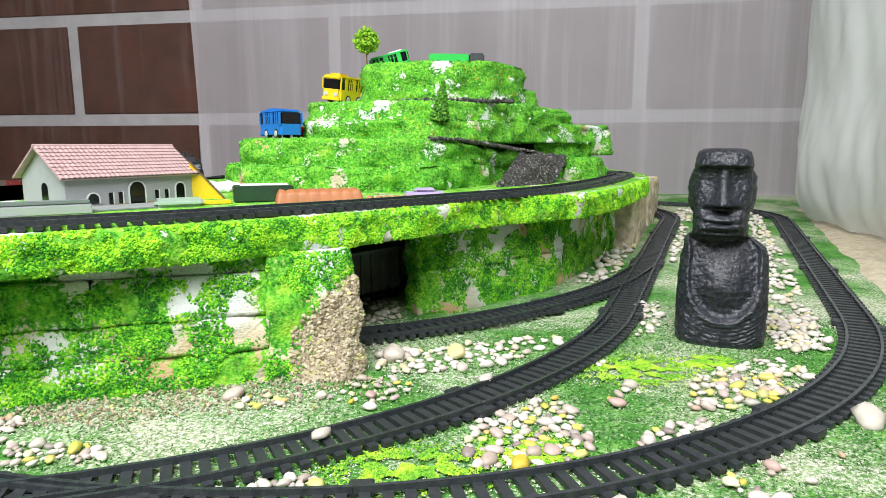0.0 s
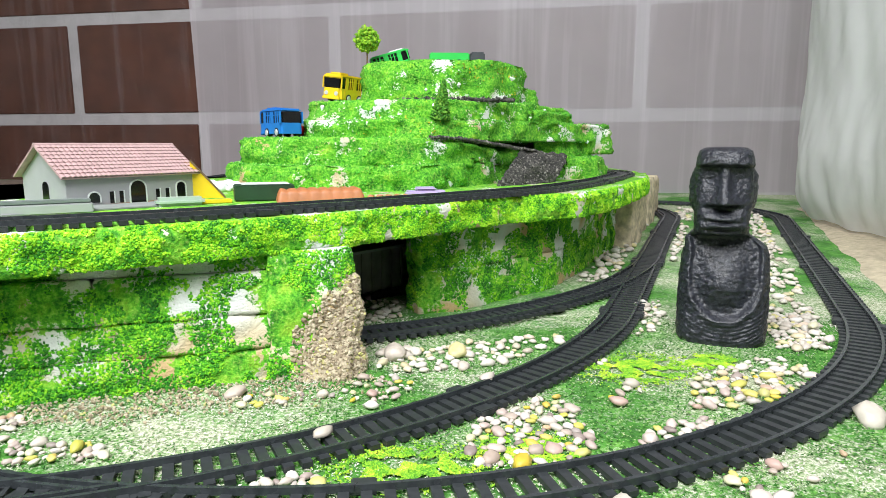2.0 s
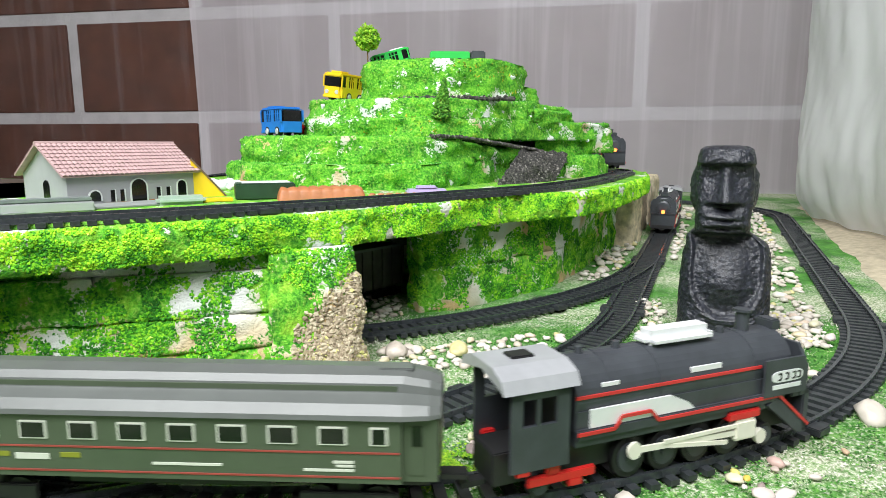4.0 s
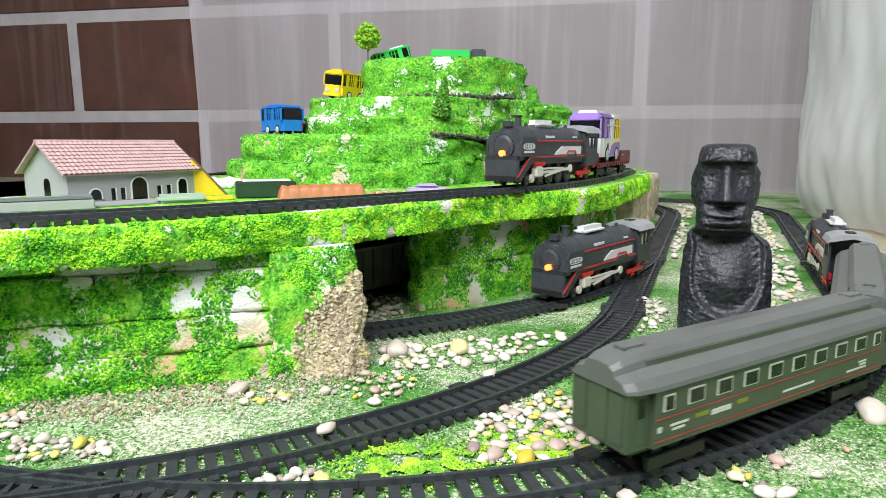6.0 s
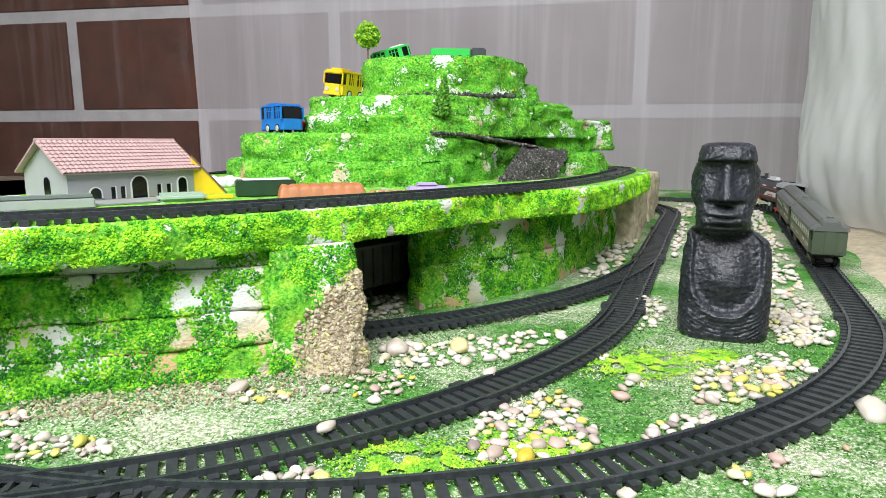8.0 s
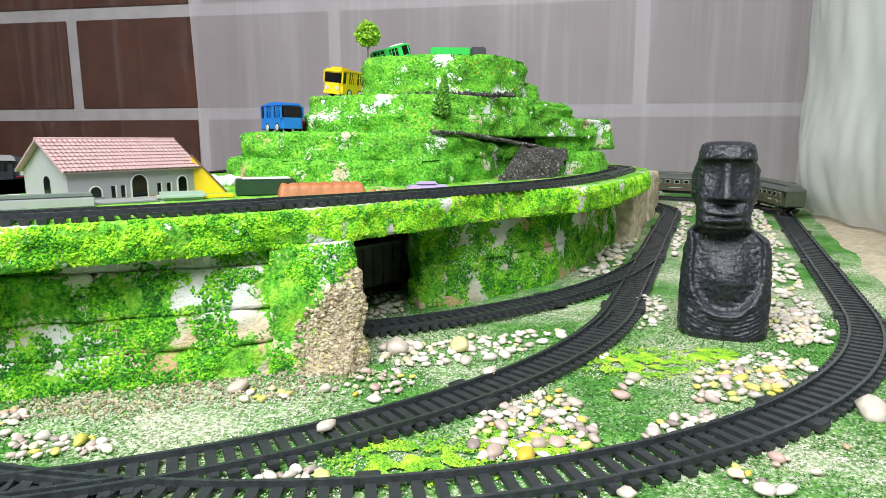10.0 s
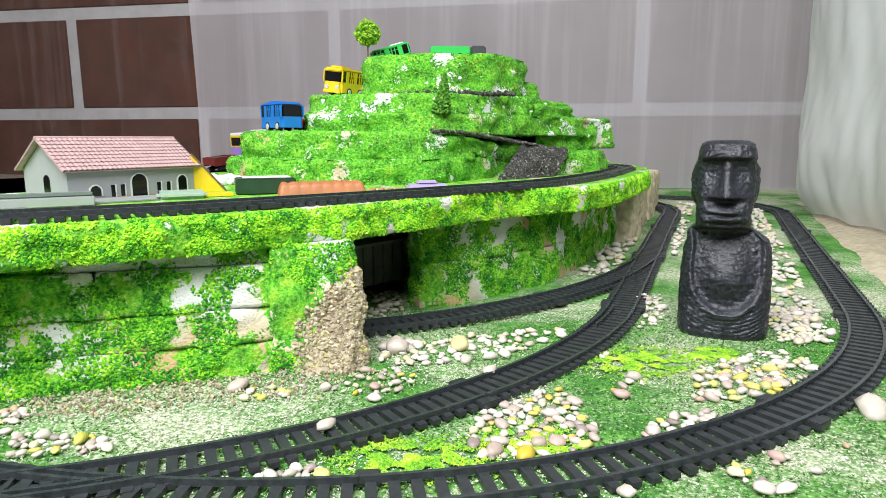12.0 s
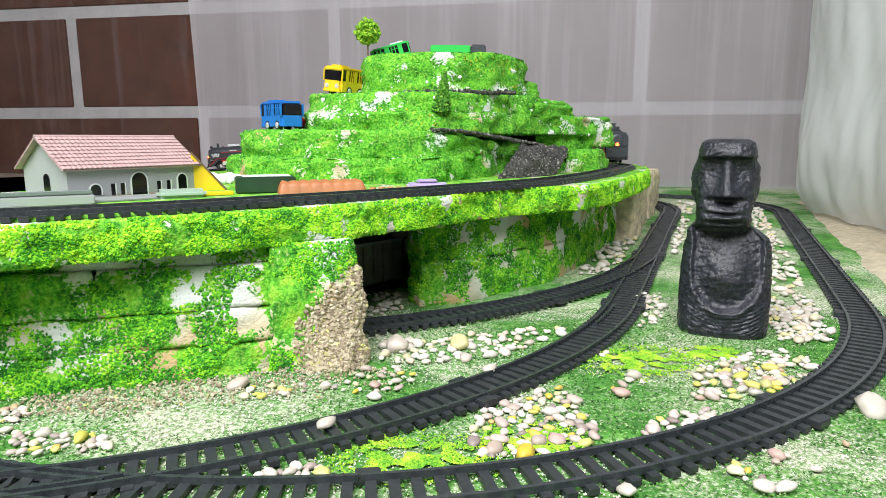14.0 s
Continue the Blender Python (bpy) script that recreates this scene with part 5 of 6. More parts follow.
def build_wagon():
    th = empty("flat_wagon", "maroon toy wagon with a raised low-sided end", "toy train")
    bed = boxes((-0.0815, 0.0815, -0.0150, 0.0150, 0.0125, 0.0150), (-0.0815, 0.0815, -0.0152, -0.0138, 0.0105, 0.0150), (-0.0815, 0.0815, 0.0138, 0.0152, 0.0105, 0.0150), bev=0.0004)
    bed_ob = part("bed", bed, MAT["maroon"], th)
    part("end_board", boxes((0.0785, 0.0815, -0.0150, 0.0150, 0.0150, 0.0235), bev=0.0004), MAT["maroon"], th)
    part("side_board", boxes((-0.0815, -0.026, -0.0152, -0.0140, 0.0150, 0.0262), (-0.0815, -0.026, 0.0140, 0.0152, 0.0150, 0.0262), (-0.0815, -0.0803, -0.0140, 0.0140, 0.0150, 0.0262), (-0.0272, -0.026, -0.0140, 0.0140, 0.0150, 0.0262)), MAT["maroon"], th)
    part("load", rough_prism([Vector(p + (0,)) for p in ((-0.0795, -0.0135), (-0.028, -0.0135), (-0.028, 0.0135), (-0.0795, 0.0135))], 0.0152, 0.0250, 0.001, 3, 0.004, 2, 0, 0.002, 0.001), MAT["dark_gravel"], th, "dark gravel load")
    for s in (-1, 1):
        b = bmesh.new()
        strip(b, [(-0.046, 0.0215), (-0.034, 0.0215)], s, 0.0152, 0.0003, 0.0008)
        part("lettering_bar", b, MAT["coach_trim"], th)
        for k in range(14):
            part("stake_pocket", boxes((-0.075 + k * 0.0114, -0.0725 + k * 0.0114, s * 0.0155 - 0.0005, s * 0.0155 + 0.0005, 0.0108, 0.0142)), MAT["maroon"], bed_ob)
        bogie(th, s * 0.056)
    part("coupler", boxes((0.0815, 0.0865, -0.002, 0.002, 0.0060, 0.0080), (-0.086, -0.0815, -0.002, 0.002, 0.0060, 0.0080)), MAT["loco_dark"], th)
    return th


def build_bus(label, main, roof, lower, accent, L=0.066, W=0.027, H=0.039, plain_back=False):
    th = empty("toy_bus", label, "toy bus", "toy buses")
    k = H / 0.039
    z0, zb = 0.0045 * k, 0.0195 * k
    bm = bmesh.new()
    vs = box(bm, -L / 2, L / 2, -W / 2, W / 2, z0, zb)
    bmesh.ops.bevel(bm, geom=[e for e in bm.edges if abs(e.verts[0].co.z - e.verts[1].co.z) > 1e-4], offset=0.0028, segments=3, affect="EDGES")
    part("lower_body", bm, main, th)
    bm = bmesh.new()
    vs = box(bm, -L / 2 + 0.0004, L / 2 - 0.0006, -W / 2 + 0.0004, W / 2 - 0.0004, zb, H - 0.0045 * k)
    bmesh.ops.bevel(bm, geom=[e for e in bm.edges if abs(e.verts[0].co.z - e.verts[1].co.z) > 1e-4], offset=0.0024, segments=3, affect="EDGES")
    part("window_band", bm, MAT["dark_window"], th, "dark window band")
    part("roof", boxes((-L / 2, L / 2, -W / 2, W / 2, H - 0.0050 * k, H), bev=0.0022), roof, th)
    part("roof_pod", boxes((L * 0.02, L * 0.40, -W * 0.30, W * 0.30, H - 0.0008, H + 0.0026 * k), bev=0.0012), MAT["white"] if roof is not MAT["yellow"] and roof is not MAT["blue"] else roof, th)
    xs = [L * 0.46, L * 0.245, L * 0.105, L * 0.02, -L * 0.075, -L * 0.14, -L * 0.27, -L * 0.36, -L * 0.465]
    for s in (-1, 1):
        for i, x in enumerate(xs):
            w = (0.0020, 0.0075, 0.0014, 0.0014, 0.0050, 0.0034, 0.0024, 0.0024, 0.0036)[i] * L / 0.066
            m = (roof, main if roof is main else accent[0], roof, MAT["white"] if roof is not main else main, main, main, accent[1], accent[1], accent[1])[i]
            part("pillar", boxes((x - w / 2, x + w / 2, s * W / 2 - 0.0012, s * W / 2 + 0.0002, zb - 0.0004, H - 0.0040 * k)), m, th)
        part("window_bar", boxes((-L * 0.47, L * 0.24, s * W / 2 - 0.0010, s * W / 2 + 0.00015, zb + 0.0100 * k, zb + 0.0108 * k)), main, th)
        if lower is not main:
            b = bmesh.new()
            plate(b, [(-L * 0.49, z0 + 0.0008), (L * 0.03, z0 + 0.0008), (L * 0.03, z0 + 0.0030), (-L * 0.02, z0 + 0.0080), (-L * 0.12, z0 + 0.0125), (-L * 0.24, z0 + 0.0142), (-L * 0.49, z0 + 0.0148)], s, W / 2 - 0.0006, 0.0009)
            part("side_panel", b, lower, th, "purple sweeping side panel")
            b = bmesh.new()
            strip(b, [(-L * 0.06, z0 + 0.0112), (-L * 0.15, z0 + 0.0142), (-L * 0.26, z0 + 0.0150), (-L * 0.47, z0 + 0.0152)], s, W / 2 - 0.0004, 0.0008, 0.0016)
            part("swoosh", b, MAT["yellow"], th, "yellow swoosh")
            b = bmesh.new()
            for x in (0.075, 0.105, 0.135):
                strip(b, [(L * x, z0 + 0.0132), (L * (x + 0.018), z0 + 0.0132), (L * (x + 0.018), z0 + 0.0098), (L * x, z0 + 0.0098)], s, W / 2, 0.0003, 0.0008)
            part("lettering_bar", b, MAT["tyre"], th)
        part("door", boxes((L * 0.255, L * 0.345, s * W / 2 - 0.0006, s * W / 2 + 0.0003, z0 + 0.0010, zb - 0.0005), bev=0.0002), main, th)
        for x in (-L * 0.31, L * 0.15):
            bm = bmesh.new()
            cyl(bm, (x, s * (W / 2 - 0.0045), 0.0062 * k), (x, s * (W / 2 + 0.0006), 0.0062 * k), 0.0062 * k, seg=24)
            wh = part("wheel", bm, MAT["tyre"], th)
            bm = bmesh.new()
            cyl(bm, (x, s * (W / 2 + 0.0004), 0.0062 * k), (x, s * (W / 2 + 0.0011), 0.0062 * k), 0.0046 * k, 0.0040 * k, seg=20)
            part("hub", bm, MAT["hub"], wh)
    part("windscreen", boxes((L / 2 - 0.0012, L / 2 + 0.0002, -W * 0.42, W * 0.42, zb + 0.0005, H - 0.0055 * k), bev=0.0004), MAT["dark_window"], th)
    part("visor", boxes((L / 2 - 0.004, L / 2 + 0.0012, -W * 0.46, W * 0.46, H - 0.0060 * k, H - 0.0015 * k), bev=0.0010), roof, th)
    part("bumper", boxes((L / 2 - 0.002, L / 2 + 0.0012, -W * 0.47, W * 0.47, z0 - 0.0008, z0 + 0.0032 * k), bev=0.0006), MAT["tyre"] if lower is not main else main, th)
    for s in (-1, 1):
        bm = bmesh.new()
        cyl(bm, (L / 2 - 0.0005, s * W * 0.27, z0 + 0.0075 * k), (L / 2 + 0.0007, s * W * 0.27, z0 + 0.0075 * k), 0.0030 * k, seg=18)
        part("lamp", bm, MAT["hub"], th)
    if lower is not main:
        part("rear_panel", boxes((-L / 2 - 0.0005, -L / 2 + 0.0006, -W * 0.44, W * 0.44, zb - 0.0010, H - 0.0030 * k), bev=0.0003), MAT["yellow"], th, "yellow upper rear panel")
        part("rear_skirt", boxes((-L / 2 - 0.0005, -L / 2 + 0.0006, -W * 0.44, W * 0.44, z0 + 0.0005, zb - 0.0014), bev=0.0003), MAT["purple"], th, "purple lower rear panel")
        part("rear_roof", boxes((-L / 2 - 0.0003, -L * 0.10, -W / 2 - 0.0003, W / 2 + 0.0003, H - 0.0046 * k, H + 0.0003), bev=0.0015), MAT["white"], th, "white rear roof half")
    part("rear_window", boxes((-L / 2 - 0.0008, -L / 2 + 0.0010, -W * 0.40, W * 0.40, zb + 0.0010, H - 0.0060 * k), bev=0.0004), MAT["dark_window"], th)
    return th


def build_station():
    th = empty("toy_station", "pale grey toy station building with a pinkish tiled roof", "toy building")
    L, W, E, R = 0.096, 0.058, 0.0250, 0.0440
    bm = bmesh.new()
    T = 0.0016
    box(bm, 0, L, 0, T, 0, E), box(bm, 0, L, W - T, W, 0, E)
    for x in (0, L - T):
        a = [bm.verts.new((x, y, z)) for y, z in ((T, 0), (W - T, 0), (W - T, E), (W / 2, R - 0.001), (T, E))]
        b = [bm.verts.new((x + T, y, z)) for y, z in ((T, 0), (W - T, 0), (W - T, E), (W / 2, R - 0.001), (T, E))]
        for i in range(5):
            bm.faces.new((a[i], a[(i + 1) % 5], b[(i + 1) % 5], b[i]))
        bm.faces.new(a), bm.faces.new(b[::-1])
    part("wall", bm, MAT["station_wall"], th)
    O = 0.0042
    sl = math.hypot(W / 2, R - E)
    for side in (0, 1):
        rot = math.atan2(R - E, W / 2)
        bm = bmesh.new()
        m = Matrix.Translation((-O, 0, E)) @ Matrix.Rotation(rot, 4, "X") if side == 0 else Matrix.Translation((L + O, W, E)) @ Matrix.Rotation(math.pi, 4, "Z") @ Matrix.Rotation(rot, 4, "X")
        vs = box(bm, 0, L + 2 * O, -O, sl, 0, 0.0010)
        bmesh.ops.transform(bm, matrix=m, verts=vs)
        roof = part("roof", bm, MAT["station_roof"], th, "pinkish tiled roof slope")
        cols, rws = 30, 9
        v, f = [], []
        for r in range(rws):
            for c in range(cols):
                x0, dx = (L + 2 * O) * c / cols, (L + 2 * O) / cols
                y0, dy = -O + (sl + O) * r / rws, (sl + O) / rws
                k = len(v)
                for yy, lift in ((y0, 0.0010), (y0 + dy * 1.02, 0.0003)):
                    for j in range(5):
                        a = math.pi * j / 4
                        v.append(tuple(m @ Vector((x0 + dx * (0.5 - 0.46 * math.cos(a)), yy, 0.0008 + lift + 0.0008 * math.sin(a)))))
                f += [(k + j, k + j + 1, k + 6 + j, k + 5 + j) for j in range(4)] + [(k + 4, k + 3, k + 2, k + 1, k)]
        me = bpy.data.meshes.new("roof_tiling")
        me.from_pydata(v, [], f)
        me.materials.append(MAT["station_roof"])
        ob = new("roof_tiling", me)
        ob.parent = roof
        tagged(ob, kind="stuff")
    bm = bmesh.new()
    cyl(bm, (-O, W / 2, R + 0.0012), (L + O, W / 2, R + 0.0012), 0.0014, seg=12)
    part("ridge", bm, MAT["station_roof"], th)

    # arched openings: their shade is a flat dark plate on the solid wall
    def arch(x, w, z0, z1, name):
        pts = [(x - w / 2, z0), (x + w / 2, z0)] + [(x + w / 2 * math.cos(a), z1 - w / 2 + w / 2 * math.sin(a)) for a in [math.pi * k / 10 for k in range(11)]]
        b = bmesh.new()
        plate(b, pts, -1, 0.0, 0.0004)
        ob = part(name, b, MAT["dark_window"], th, "dark arched plate in place of a shaded opening")
        rim = [(x - w / 2 - 0.0003, z0)] + [(x - (w / 2 + 0.0003) * math.cos(a), z1 - w / 2 + (w / 2 + 0.0003) * math.sin(a)) for a in [math.pi * k / 10 for k in range(11)]] + [(x + w / 2 + 0.0003, z0)]
        b = bmesh.new()
        strip(b, rim, -1, 0.0, 0.0009, 0.0009)
        part("frame", b, MAT["station_trim"], ob)
        return ob

    arch(0.018, 0.0080, 0.0060, 0.0132, "window")
    arch(0.050, 0.0120, 0.0005, 0.0200, "doorway")
    arch(0.085, 0.0078, 0.0040, 0.0175, "window")
    for x in (0.0305, 0.0375, 0.0655, 0.0735):
        b = bmesh.new()
        plate(b, [(x - 0.0014, 0.0050), (x + 0.0014, 0.0050), (x + 0.0014, 0.0130), (x - 0.0014, 0.0130)], -1, 0, 0.0004)
        ob = part("window", b, MAT["dark_window"], th)
        b = bmesh.new()
        strip(b, [(x + 0.0018, 0.0046), (x + 0.0018, 0.0134)], -1, 0, 0.0008, 0.0008)
        part("frame", b, MAT["station_trim"], ob)
    b = bmesh.new()
    for x0, x1 in ((0.026, 0.0435), (0.057, 0.0805), (0.0895, 0.096)):
        strip(b, [(x0, 0.0036), (x1, 0.0036)], -1, 0, 0.0006, 0.0018)
    part("wall_band", b, MAT["load"], th, "orange painted wall band")
    # gable window
    b = bmesh.new()
    pts = [(0.0225, 0.0075), (0.0305, 0.0075)] + [(0.0265 + 0.004 * math.cos(a), 0.0165 + 0.004 * math.sin(a)) for a in [math.pi * k / 8 for k in range(9)]]
    va = [b.verts.new((-0.0004, y, z)) for y, z in pts]
    vb = [b.verts.new((0.0002, y, z)) for y, z in pts]
    for i in range(len(pts)):
        b.faces.new((va[i], va[(i + 1) % len(pts)], vb[(i + 1) % len(pts)], vb[i]))
    b.faces.new(va), b.faces.new(vb[::-1])
    part("window", b, MAT["dark_window"], th, "dark arched gable window")
    th.matrix_world = settle(-0.2475, 0.418, 57, 0.0035)
    return th


def build_deck_clutter():
    # yellow wedge and plank beyond the station
    th = empty("yellow_ramp", "yellow plastic ramp leaning beside the station", "toy ramp")
    bm = bmesh.new()
    extrude_profile(bm, [(0, 0), (0.026, 0), (0.0, 0.031)], -0.003, 0.003)
    part("side", bm, MAT["yellow"], th)
    bm = bmesh.new()
    strip(bm, [(0.0, 0.031), (0.026, 0.0)], 1, -0.004, 0.008, 0.001)
    part("edge", bm, MAT["bark"], th).matrix_local = Matrix.Rotation(math.pi / 2, 4, "Z")
    th.matrix_world = settle(-0.205, 0.520, -72)
    ob = part("plank", boxes((-0.018, 0.018, -0.004, 0.004, 0, 0.003), bev=0.0006), MAT["yellow"])
    ob.matrix_world = settle(-0.172, 0.462, 28)
    tagged(ob, "small yellow plastic plank on the deck", "plank")
    ob = part("glass_tile", boxes((-0.016, 0.016, -0.007, 0.007, 0, 0.006), bev=0.0022), MAT["pale_green"])
    ob.matrix_world = pose(-0.182, 0.440, DECK_Z, 0, 0, 30)
    tagged(ob, "pale green smooth plastic block on the deck", "block")
    ob = part("card_sheet", boxes((-0.075, 0.060, -0.017, 0.017, 0.0, 0.0012), bev=0.0003), MAT["card"])
    ob.matrix_world = settle(-0.2150, 0.4330, 44)
    tagged(ob, "pale grey card forecourt lying before the station", "card")
    th = empty("platform", "grey toy platform with a dark top beside the track", "toy platform")
    part("base", boxes((-0.08, 0.055, -0.007, 0.007, 0, 0.0060), bev=0.0006), MAT["station_wall"], th)
    part("top", boxes((-0.079, 0.054, -0.0055, 0.0055, 0.0062, 0.0085), bev=0.0006), MAT["platform"], th)
    th.matrix_world = pose(-0.268, 0.372, DECK_Z, 0, 0, 32)
    # parked stock before the hill
    th = empty("parked_wagon", "dark green parked toy box wagon with a pale roof", "toy train")
    part("body", boxes((-0.026, 0.026, -0.014, 0.014, 0.004, 0.0185), bev=0.0010), MAT["box_green"], th)
    part("roof", boxes((-0.020, 0.022, -0.011, 0.011, 0.0186, 0.0196), bev=0.0004), MAT["station_trim"], th)
    part("louvre", boxes(*[(0.010, 0.022, -0.0146, -0.0138, 0.0065 + 0.0018 * k, 0.0075 + 0.0018 * k) for k in range(5)]), MAT["box_green"], th)
    th.matrix_world = settle(-0.143, 0.510, 20, 0.003) @ Matrix.Diagonal((0.88, 1, 0.85, 1))
    th = empty("egg_tray", "orange-brown moulded pulp tray lying on the deck", "tray")
    bm = bmesh.new()
    nx, ny = 56, 20
    vs = [[bm.verts.new((-0.042 + 0.084 * i / nx, -0.016 + 0.032 * j / ny, 0.0)) for i in range(nx + 1)] for j in range(ny + 1)]
    for row in vs:
        for v in row:
            edge = min(1.0, (0.042 - abs(v.co.x)) / 0.004, (0.016 - abs(v.co.y)) / 0.003)
            v.co.z = 0.0135 * max(0.0, edge) ** 0.5 + 0.0022 * abs(math.sin(v.co.x * 300)) ** 0.6 * abs(math.cos(v.co.y * 200)) * edge
    for j in range(ny):
        for i in range(nx):
            bm.faces.new((vs[j][i], vs[j][i + 1], vs[j + 1][i + 1], vs[j + 1][i]))
    part("tray", bm, MAT["load"], th, smooth=True)
    th.matrix_world = settle(-0.0985, 0.512, 18, 0.001) @ Matrix.Diagonal((0.82, 1, 0.72, 1))
    bm = bmesh.new()
    for k in range(9):
        cyl(bm, (-0.03 + 0.0072 * k, 0, 0), (-0.028 + 0.0072 * k, 0, 0.0075), 0.0042, 0.0022, 10)
    ob = part("pulp_strip", bm, MAT["load"])
    ob.matrix_world = settle(-0.030, 0.530, 12) @ Matrix.Diagonal((1, 1, 0.6, 1))
    tagged(ob, "torn strip of orange-brown moulded pulp", "tray")
    ob = part("toy_car", boxes((-0.018, 0.018, -0.008, 0.008, 0.001, 0.0065), (-0.010, 0.009, -0.007, 0.007, 0.0065, 0.0095), bev=0.0016), MAT["lilac"])
    ob.matrix_world = settle(-0.014, 0.560, 10)
    tagged(ob, "pale lilac small toy car by the deck track", "toy car")
    # dark wagon standing inside the tunnel
    th = empty("tunnel_wagon", "dark ribbed open wagon parked inside the tunnel", "toy train")
    part("body", boxes((-0.055, 0.055, -0.015, 0.015, 0.012, 0.046), bev=0.0006), MAT["gondola"], th)
    for k in range(10):
        part("rib", boxes((-0.052 + 0.0113 * k, -0.0495 + 0.0113 * k, -0.0166, -0.0148, 0.012, 0.0455)), MAT["gondola"], th)
    part("rim", boxes((-0.056, 0.056, -0.0168, -0.0145, 0.0455, 0.0475)), MAT["platform"], th)
    for s in (-1, 1):
        bogie(th, s * 0.036)
    th.matrix_world = pose(-0.080, 0.512, 0.0, 0, 0, 50)


def build_hill_toys():
    b = build_bus("bright blue toy bus parked on a hill ledge", MAT["blue"], MAT["blue"], MAT["blue"], (MAT["blue"], MAT["blue"]), 0.050, 0.0250, 0.0292)
    b.matrix_world = pose(-0.172, 0.688, 0.1405, 0, 0, 130)
    b = build_bus("yellow toy bus leaning on a hill ledge", MAT["yellow"], MAT["yellow"], MAT["yellow"], (MAT["yellow"], MAT["yellow"]), 0.046, 0.0240, 0.0300)
    b.matrix_world = pose(-0.113, 0.735, 0.1795, -7, 0, -115)
    b = build_bus("green toy bus lying tilted on the hill top", MAT["green"], MAT["green"], MAT["green"], (MAT["green"], MAT["green"]), 0.046, 0.0230, 0.0260)
    b.matrix_world = pose(-0.058, 0.785, 0.2145, 0, -16, 10)
    th = empty("green_truck", "bright green toy truck with a black cab on the hill top", "toy truck")
    part("trailer", boxes((-0.034, 0.012, -0.010, 0.010, 0.004, 0.0165), bev=0.0012), MAT["green"], th)
    part("cab", boxes((0.013, 0.030, -0.010, 0.010, 0.004, 0.0175), bev=0.0016), MAT["loco"], th)
    for x in (-0.024, 0.0, 0.022):
        for s in (-1, 1):
            bm = bmesh.new()
            cyl(bm, (x, s * 0.0075, 0.0045), (x, s * 0.0105, 0.0045), 0.0045, seg=18)
            part("wheel", bm, MAT["tyre"], th)
    th.matrix_world = pose(0.019, 0.765, 0.2205, 0, 0, 4)
    th = empty("red_toy_car", "small red toy car tucked behind the blue bus", "toy car")
    part("body", boxes((-0.014, 0.014, -0.009, 0.009, 0.003, 0.011), bev=0.0015), MAT["red"], th)
    part("cabin", boxes((-0.008, 0.006, -0.008, 0.008, 0.011, 0.0165), bev=0.0015), MAT["red"], th)
    th.matrix_world = pose(-0.150, 0.715, 0.1395, 0, 0, 60)


# ---------------------------------------------------------------- white stones
def build_deck_stones():
    rng = random.Random(8)
    shapes = [pebble_mesh(40 + k) for k in range(4)]
    for me in shapes:
        me.materials[0] = MAT["foam"]
    for i in range(22):
        x, y = -0.215 - 0.055 * rng.random(), 0.60 + 0.12 * rng.random()
        r = rng.uniform(0.004, 0.009)
        ob = new("white_stone", shapes[i % 4])
        ob.matrix_world = settle(x, y, rng.uniform(0, 360), -r * 0.40) @ Matrix.Diagonal((r, r * 0.8, r * 1.1, 1))
        tagged(ob, "rough white stone lying beside the hill", "stone", "white stones by the hill")


